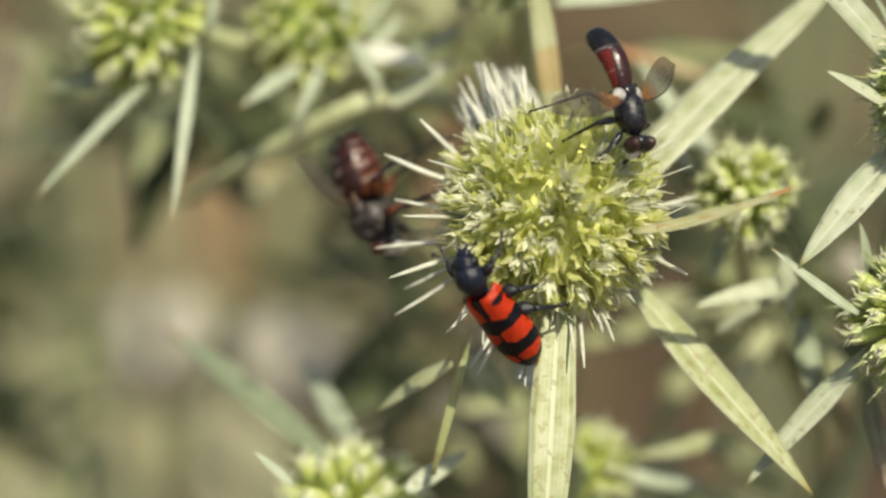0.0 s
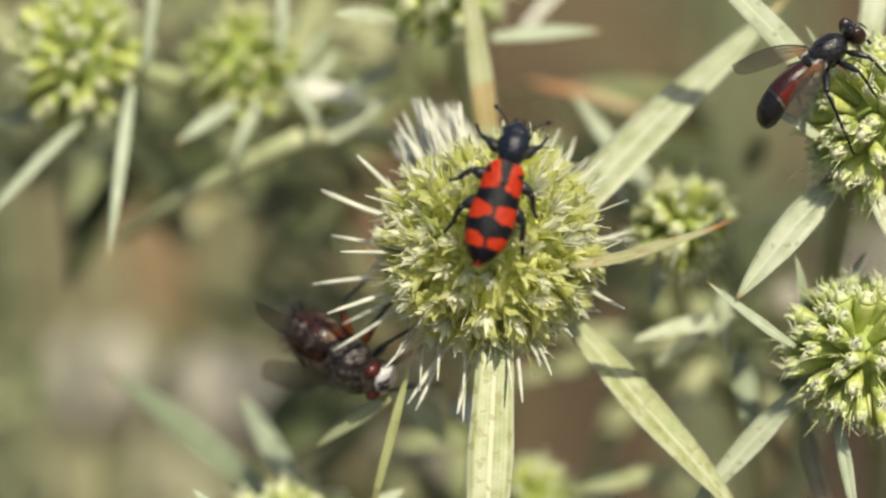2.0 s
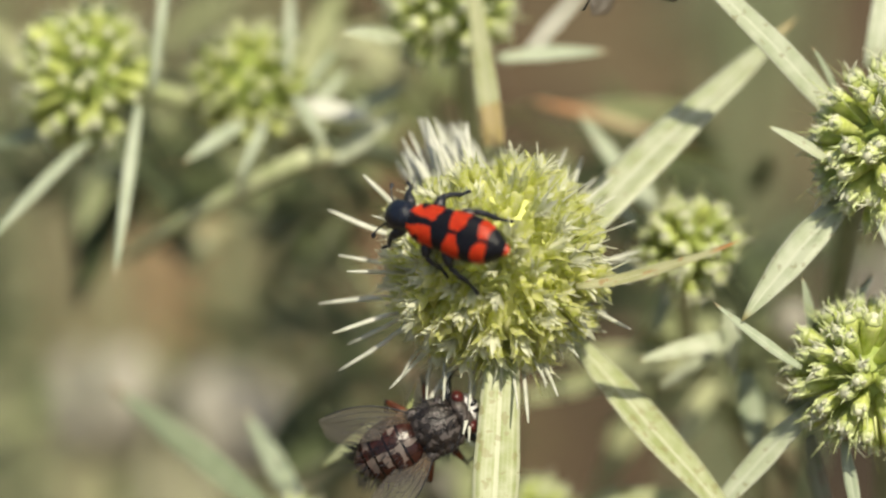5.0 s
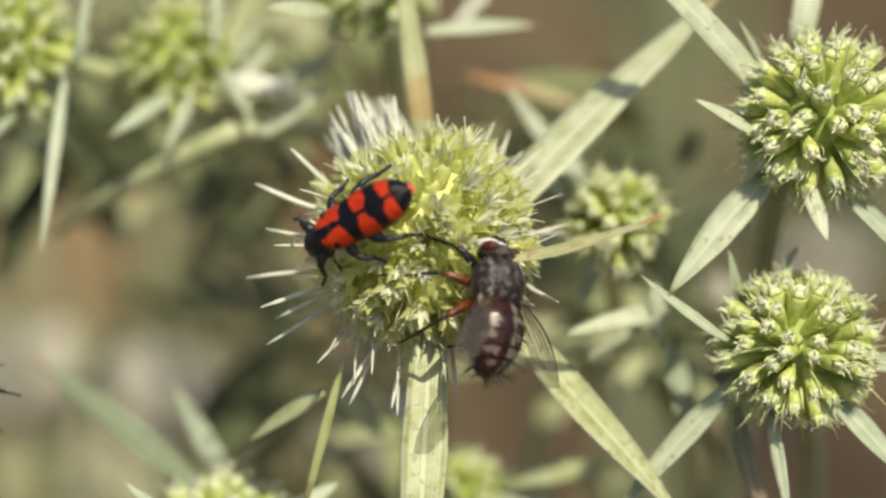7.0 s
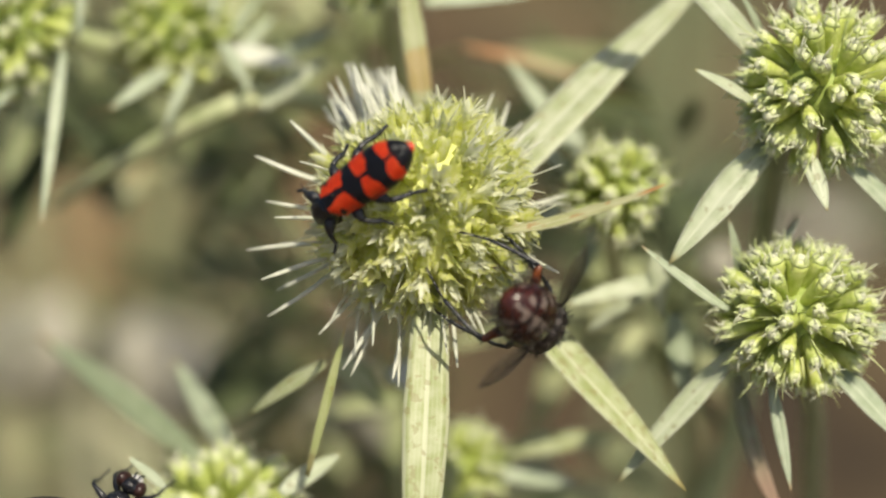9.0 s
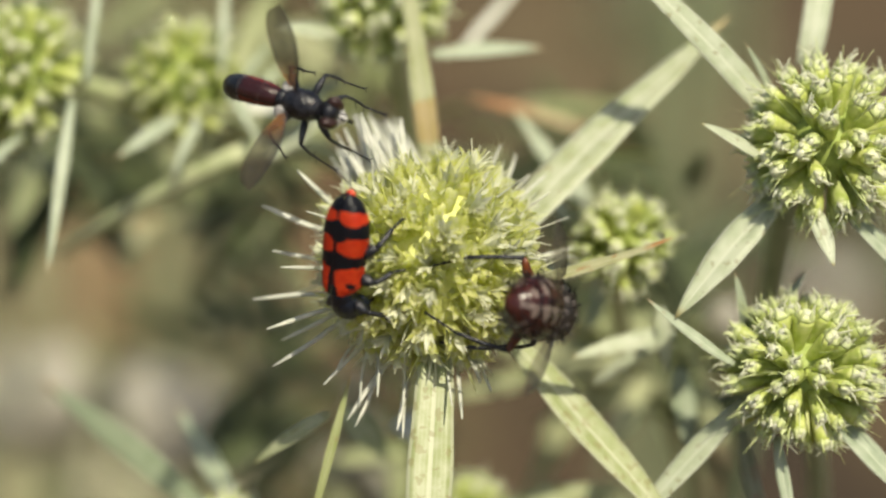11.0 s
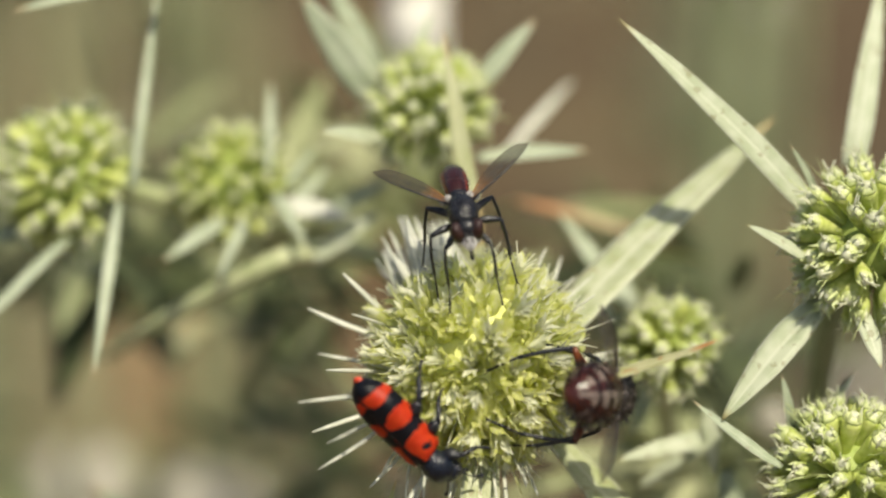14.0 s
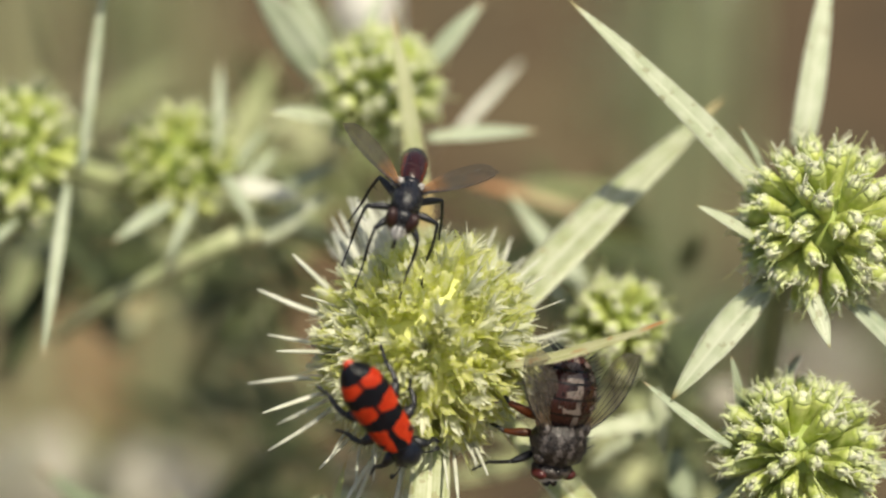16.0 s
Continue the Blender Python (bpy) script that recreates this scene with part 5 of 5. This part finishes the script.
def bristly_fly():
    ob = base_of("bristly_fly", (0, 0, 0), "stout dark grey bristly fly with a reddish-brown banded abdomen", "fly")
    ob.scale = (1.17, 1.02, 1.17)
    bm = bmesh.new()
    blob(bm, (0, 1.9, 0.1), (2.0, 2.15, 1.76), seg=24, rings=16, rough=0.05)
    for s in (-1, 1):
        blob(bm, (1.25 * s, 3.1, 0.35), (0.62, 0.6, 0.6), seg=10, rings=7)
        blob(bm, (1.45 * s, 0.75, 0.55), (0.55, 0.75, 0.55), seg=10, rings=7)
    part("thorax", bm, M_THORAX, ob, "silver-grey striped thorax")
    bm = bmesh.new()
    blob(bm, (0, 0.05, 0.75), (1.0, 0.75, 0.62), seg=14, rings=9)
    part("scutellum", bm, M_THORAX, ob, "brownish scutellum")
    bm = bmesh.new()
    sweep(bm, [(0, 0.35, -0.05), (0, -0.2, 0), (0, -0.9, 0.02), (0, -1.7, 0.02), (0, -2.6, -0.05), (0, -3.4, -0.15), (0, -4.2, -0.35), (0, -4.9, -0.6), (0, -5.3, -0.8)], [1.5, 1.88, 2.08, 2.16, 2.08, 1.88, 1.45, 0.9, 0.35], 22, 0.86)
    part("abdomen", bm, M_BRISTLY_ABDOMEN, ob, "shiny red-brown abdomen with grey bands")
    rnd = random.Random(4)
    bm = bmesh.new()
    for k in range(230):
        y, th = rnd.uniform(-5.3, -1.0), rnd.uniform(-2.6, 2.6)
        r = 2.12 * math.sqrt(max(0.04, 1 - ((y + 1.6) / 3.8) ** 2))
        at = Vector((r * math.sin(th), y, 0.86 * r * math.cos(th) - 0.05 * max(0, -y - 2) ** 2))
        q = rnd.uniform(0.3, 0.6) if y > -3.4 else rnd.uniform(0.6, 1.2)
        d = Vector((math.sin(th), -0.9, 0.86 * math.cos(th))).normalized() * q
        sweep(bm, [at - d * 0.1, at + d * 0.5, at + d + Vector((0, -0.1, 0))], [0.035, 0.026, 0.006], 4)
    for k in range(170):
        y, th = rnd.uniform(0.0, 3.9), rnd.uniform(-1.9, 1.9)
        r = 1.86 * math.sqrt(max(0.05, 1 - ((y - 1.95) / 2.1) ** 2))
        at = Vector((r * math.sin(th), y, 0.1 + 0.94 * r * math.cos(th)))
        d = Vector((math.sin(th), -0.7, math.cos(th))).normalized() * rnd.uniform(0.35, 0.95)
        sweep(bm, [at - d * 0.1, at + d * 0.5, at + d], [0.03, 0.022, 0.006], 4)
    part("bristles", bm, M_BLACK, ob, "stiff black bristles")
    bm = bmesh.new()
    blob(bm, (0, 4.2, -0.1), (1.5, 0.8, 1.22), seg=18, rings=12)
    head = part("head", bm, M_GREY_FLY, ob)
    bm = bmesh.new()
    blob(bm, (0, 4.86, -0.55), (1.15, 0.7, 1.05), (15, 0, 0), 16, 11)
    part("face", bm, M_SILVER, head, "silvery white face")
    for s in (-1, 1):
        bm = bmesh.new()
        blob(bm, (1.05 * s, 4.48, 0.12), (0.56, 0.52, 0.78), (0, 10 * s, 0), 18, 12)
        part("eye", bm, M_EYE_RED, head, "dark red compound eye")
        bm = bmesh.new()
        sweep(bm, bend([(0.2 * s, 5.1, 0.3), (0.28 * s, 5.45, 0.1), (0.3 * s, 5.5, -0.5)], 3), [0.09, 0.12, 0.14, 0.16, 0.16, 0.14, 0.07], 7)
        part("antenna", bm, M_BLACK, head)
        bm = bmesh.new()
        blob(bm, (1.55 * s, 0.1, 0.55), (0.72, 0.75, 0.16), (0, 28 * s, 0), 14, 8)
        part("calypter", bm, M_CALYPTER_BROWN, ob, "brownish scale behind the wing root")
        w = wing(ob, s, (1.45, 0.95, 0.85), 7.2, 2.5, 58, 4, M_WING_CLEAR, M_BLACK)
        LEGS.setdefault("bristly_wing", []).append((w, s, Vector((1.45 * s, 0.95, 0.85)) * MM))
        mats = (M_FEMUR, M_BLACK)
        leg(ob, "bristly", s, (0.8, 3.2, -1.2), (2.4, 4.3, -1.4), (2.9, 5.2, -3.4), (3.1, 6.4, -4.8), 0.24, (M_BLACK, M_BLACK))
        leg(ob, "bristly", s, (0.9, 1.8, -1.35), (2.8, 2.2, -2.4), (3.4, 2.0, -5.2), (3.4, 2.4, -7.4), 0.26, mats)
        leg(ob, "bristly", s, (0.9, 0.6, -1.3), (3.1, -0.8, -1.6), (2.5, -1.8, -5.2), (1.6, -2.0, -7.4), 0.27, mats)
    return ob


ground()
stones()
dry_buds()
grass_tufts()
tall_grass()
pale_stalk()
undergrowth()
stems()
heads()
leaves()
BEETLE, SLENDER, BRISTLY = beetle(), slender_fly(), bristly_fly()

# seconds, place on the grid (across, down, beyond the plane of focus in mm), heading, rise of the head, lean of the back (degrees)
BEETLE_WAY = [
    (0.0, 876, 548, -5.4, 127, 26, -40),
    (0.5, 884, 571, -4.0, 82, 36, 0),
    (1.0, 910, 512, -7.2, 69, 24, 5),
    (1.5, 950, 392, -9.4, 74, 5, 0),
    (2.0, 996, 275, -8.5, 73, -5, 0),
    (2.5, 1022, 324, -9.1, 44, 0, 5),
    (3.0, 948, 331, -9.2, 111, 0, -10),
    (3.5, 917, 332, -9.0, 133, -8, 0),
    (4.0, 900, 322, -8.7, 140, -28, 0),
    (4.2, 897, 306, -8.4, 140, -28, 0),
    (6.3, 837, 308, -7.1, -162, -25, 0),
    (6.5, 850, 326, -7.8, -155, -18, 5),
    (7.0, 843, 343, -7.6, -151, -24, 12),
    (7.5, 844, 333, -7.6, -145, -24, 12),
    (8.0, 845, 327, -7.6, -146, -24, 12),
    (8.5, 845, 331, -7.6, -145, -24, 12),
    (9.0, 850, 331, -7.7, -145, -24, 12),
    (9.5, 848, 325, -7.6, -145, -24, 12),
    (9.7, 870, 313, -8.0, -143, -24, 12),
    (11.8, 804, 408, -6.6, -72, -16, 46),
    (12.0, 812, 408, -7.0, -72, -16, 46),
    (12.5, 811, 402, -7.0, -73, -16, 46),
    (13.0, 813, 437, -6.7, -71, -10, 45),
    (13.5, 836, 462, -6.7, -48, -20, 50),
    (14.0, 858, 496, -7.0, -45, -15, 46),
    (14.5, 857, 477, -7.0, -47, -15, 46),
    (15.0, 856, 485, -6.8, -51, -18, 30),
    (15.5, 908, 513, -7.5, -53, -26, 4),
    (16.0, 906, 506, -7.5, -56, -28, 4),
]
SLENDER_WAY = [
    (0.0, 1109, 182, -5.0, -74, 12, -42),
    (0.5, 1084, 149, -5.0, -70, 22, -40),
    (1.0, 1084, 172, -5.5, -72, 26, -35),
    (1.5, 1094, 142, -5.0, -54, 8, -45),
    (1.6, 1273, -66, -4.0, -63, 0, -40),
    (1.7, 1165, 88, -6.0, 34, 0, -50),
    (1.8, 1500, -161, -6.0, 30, 0, -50),
    (1.9, 1649, -149, -5.0, 27, 0, -50),
    (2.0, 1565, 41, -4.0, 40, 0, -50),
    (2.2, 1650, -16, -5.0, -6, 0, -30),
    (2.5, 1656, -43, -4.0, -119, 25, 0),
    (2.7, 1615, 21, -4.0, -127, 20, 0),
    (3.0, 1640, 117, -5.0, -106, 0, 0),
    (3.1, 1666, 75, -5.0, -100, 10, 0),
    (3.2, 1463, 67, -6.0, -171, 0, 45),
    (3.3, 1145, 230, -6.0, -169, 0, 40),
    (3.4, 1147, 204, -5.0, 120, 0, 50),
    (3.5, 1141, 206, -5.0, 116, 0, 55),
    (4.0, 1128, 162, -3.0, -180, 18, 50),
    (4.2, 1107, 161, -2.0, 157, 0, 45),
    (4.6, 1150, 60, -6.0, 120, 0, 30),
    (5.2, 1200, -300, -8.0, 150, 0, 0),
    (5.8, 300, -330, 0.0, 200, 0, 0),
    (6.3, 0, 200, 0.0, 270, 0, 0),
    (7.0, 140, 640, 0.0, 330, 0, 0),
    (7.3, 306, 744, -2.0, 3, 0, 10),
    (7.4, 444, 843, 0.0, 18, 0, 15),
    (7.5, 498, 862, 2.0, 4, 0, 15),
    (8.0, 605, 977, 1.0, -43, 0, -10),
    (8.2, 610, 961, 1.0, -88, 0, -10),
    (8.3, 614, 1019, 1.0, -90, 0, 0),
    (8.5, 560, 1080, 1.0, -60, 0, 0),
    (9.0, 416, 913, 0.0, 55, 0, -10),
    (9.4, 818, 752, -2.0, 57, 0, 10),
    (9.5, 695, 703, -2.0, 45, 0, 0),
    (9.6, 647, 589, -2.0, 43, 0, 10),
    (9.7, 614, 485, -3.0, 49, 0, 30),
    (10.6, 640, 120, -8.0, 20, 10, 0),
    (11.8, 920, 33, -5.0, -112, 40, 26),
    (12.0, 914, 37, -5.0, -108, 40, 24),
    (12.5, 913, 67, -5.0, -98, 34, 28),
    (13.0, 922, 46, -5.0, -102, 52, 20),
    (13.5, 934, 79, -6.0, -86, 50, 0),
    (14.0, 951, 92, -6.0, -79, 52, 0),
    (14.5, 946, 108, -6.0, -82, 30, 0),
    (15.0, 972, 72, -6.0, -99, 58, -2),
    (15.5, 975, 105, -6.0, -98, 28, 0),
    (16.0, 946, 104, -6.0, -104, 48, -4),
]
BRISTLY_WAY = [
    (0.0, 648, 346, 13.0, -68, 0, 105),
    (0.5, 667, 374, 11.0, -70, 5, 105),
    (1.0, 655, 468, 9.0, -52, 10, 96),
    (1.5, 695, 542, 6.5, -36, 26, 68),
    (2.0, 703, 562, 6.5, -32, 30, 54),
    (2.5, 722, 556, 6.5, -18, 30, 54),
    (3.0, 732, 548, 6.5, -20, 30, 54),
    (3.5, 731, 556, 6.5, -16, 30, 54),
    (4.0, 738, 554, 6.5, -14, 30, 54),
    (4.2, 734, 554, 6.5, -14, 30, 54),
    (4.8, 790, 660, 2.0, 20, 10, 0),
    (5.4, 960, 665, -4.0, 50, 5, 10),
    (6.3, 1090, 502, -5.0, 62, -10, 45),
    (6.5, 1098, 481, -6.0, 76, -12, 45),
    (7.0, 1104, 495, -7.0, 86, -14, 46),
    (7.2, 1056, 570, -5.0, 27, 0, 35),
    (7.3, 1061, 585, -4.0, 33, 0, 45),
    (7.4, 1048, 608, -3.0, 5, 0, 55),
    (7.5, 1011, 650, -3.0, -7, -34, 60),
    (8.0, 1021, 643, -3.0, -10, -32, 60),
    (8.2, 1094, 591, -4.0, -25, -40, 45),
    (8.3, 1116, 600, -5.0, 0, -50, 30),
    (8.5, 1207, 521, -7.0, -8, -67, 0),
    (9.0, 1168, 565, -7.0, -38, -67, 0),
    (9.5, 1172, 562, -7.0, -32, -67, 0),
    (9.7, 1158, 552, -7.0, -32, -67, 0),
    (11.8, 1198, 427, -7.0, 0, -67, 0),
    (12.0, 1203, 433, -7.0, 0, -67, 0),
    (12.5, 1206, 435, -7.0, 0, -67, 0),
    (13.0, 1209, 440, -7.0, 0, -67, 0),
    (13.5, 1202, 436, -7.0, 0, -67, 0),
    (14.0, 1199, 425, -7.0, 0, -67, 0),
    (14.5, 1205, 431, -7.0, 0, -67, 0),
    (15.0, 1199, 431, -7.0, 0, -67, 0),
    (15.5, 1208, 436, -7.0, 0, -67, 0),
    (15.8, 1222, 480, -3.0, -72, -30, -14),
    (16.0, 1219, 500, -3.0, -99, -16, -26),
]


def insect_pose(a, b, w, heading, rise, lean):
    h, e, r = radians(heading), radians(rise), radians(lean)
    ahead, right, back = RIGHT * math.cos(h) + UP * math.sin(h), RIGHT * math.sin(h) - UP * math.cos(h), BACK.copy()
    ahead, back = ahead * math.cos(e) + back * math.sin(e), back * math.cos(e) - ahead * math.sin(e)
    right, back = right * math.cos(r) - back * math.sin(r), back * math.cos(r) + right * math.sin(r)
    m = Matrix((right, ahead, back)).transposed().to_4x4()
    m.translation = spot(a, b, w)
    return m


def steady(rows):
    """Poses along a way, with steps put in where the insect turns far between two rows."""
    out = []
    for t, *r in rows:
        m = insect_pose(*r)
        if out:
            t0, m0 = out[-1]
            q0, q1 = m0.to_quaternion(), m.to_quaternion()
            angle = math.degrees(q0.rotation_difference(q1).angle)
            angle = min(angle, 360 - angle)
            steps = min(int(angle // 55) + 1, max(1, round((t - t0) * 10)))
            for k in range(1, steps):
                f = k / steps
                if q0.dot(q1) < 0:
                    q1.negate()
                out.append((t0 + (t - t0) * f, Matrix.LocRotScale(m0.translation.lerp(m.translation, f), q0.slerp(q1, f), None)))
        out.append((t, m))
    return out


def stepping(kind, spans, swing, beat):
    """Legs that swing about the hip while the insect walks, and rest otherwise."""
    for i, (ob, side, hip) in enumerate(LEGS[kind]):
        rows, t = [], 0.0
        while t <= 16.001:
            amount = 1.0 if any(a <= t <= b for a, b in spans) else 0.15
            a = swing * amount * math.sin(2 * math.pi * t / beat + math.pi * (i % 2) + 0.9 * i)
            rows.append((t, Matrix.Translation(hip) @ pose(0, 0, 0, 0, 0.3 * a * side, a)))
            t += 0.25
        walk(ob, rows)


def beating(kind, rows):
    """Wings swept back and lifted by so many degrees and turned about their length, time by time; three more numbers where the second wing is held otherwise."""
    for ob, side, root in LEGS[kind]:
        path = []
        for t, *held in rows:
            back, up, pitch = held[-3:] if side > 0 else held[:3]
            path.append((t, Matrix.Translation(root) @ pose(0, 0, 0, 0, -side * up, -side * back) @ pose(0, 0, 0, pitch, 0, 0)))
        walk(ob, path)


def nodding(rows):
    """The beetle's pronotum and head bent down by so many degrees, time by time."""
    neck, head = BENDING
    hinge, nape = Vector((0, 2.2, -0.3)) * MM, Vector((0, 4.3, 0.0)) * MM
    low, high = [], []
    for t, bow in rows:
        m = Matrix.Translation(hinge) @ pose(0, 0, 0, -0.55 * bow, 0, 0) @ Matrix.Translation(-hinge)
        low.append((t, m))
        high.append((t, m @ Matrix.Translation(nape) @ pose(0, 0, 0, -0.45 * bow, 0, 0) @ Matrix.Translation(-nape)))
    walk(neck, low)
    walk(head, high)


def motions():
    nodding([(0.0, 12), (1.0, 8), (2.0, 4), (2.5, 34), (3.0, 26), (3.5, 40), (4.2, 38), (5.5, 30), (6.5, 35), (6.8, 60), (7.1, 95), (9.7, 95), (11.8, 50), (12.5, 45), (13.0, 15), (14.0, 12), (15.0, 20), (15.5, 35), (16.0, 40)])
    walk(BEETLE, steady(BEETLE_WAY))
    walk(SLENDER, steady(SLENDER_WAY))
    walk(BRISTLY, steady(BRISTLY_WAY))
    beating("bristly_wing", [(0.0, 45, 10, 0), (1.0, 60, 14, 0), (4.2, 66, 14, 0), (6.3, 52, 4, 0), (7.1, 50, 4, 0), (7.5, 40, 6, 0), (8.5, 48, 4, 0), (15.5, 48, 4, 0), (15.8, 50, 4, 0), (16.0, 60, 4, 0)])
    beating("slender_wing", [(0.0, 25, -6, 0, -6, -12, 0), (0.5, 12, -1, 0, 16, -1, 20), (1.0, 11, -3, 0, 22, 7, 20), (1.5, 1, -10, 0, 33, 8, 25), (1.7, 5, 30, 0), (1.85, 30, 0, 0), (2.0, 50, 5, 0), (3.0, 15, 8, 0), (3.4, 25, 20, 0), (4.2, 25, 8, 0), (7.5, 12, 8, 0), (8.0, 30, 8, 0), (9.2, 20, 20, 0), (9.4, 10, 72, 0), (9.6, 20, 60, 0), (9.7, 5, 30, 0), (11.8, 19, 35, 0, 2, 0, 0), (12.0, 15, 37, 0, 5, 0, 0), (12.5, 15, 45, 0, 22, 3, 0), (13.0, 1, 31, 0, 9, 2, 0), (13.5, 27, 14, 10), (14.0, 31, 16, 10), (14.5, 22, 12, 0), (15.0, 16, 8, 34), (15.5, 20, 8, 16), (16.0, 28, 14, 0)])
    stepping("beetle", ((0, 6.6), (9.6, 12), (13, 16)), 11, 0.9)
    stepping("slender", ((0, 9.8), (12.6, 16)), 8, 1.1)
    stepping("bristly", ((0.5, 1.8), (6.9, 8.6), (15.4, 16)), 8, 1.0)


motions()
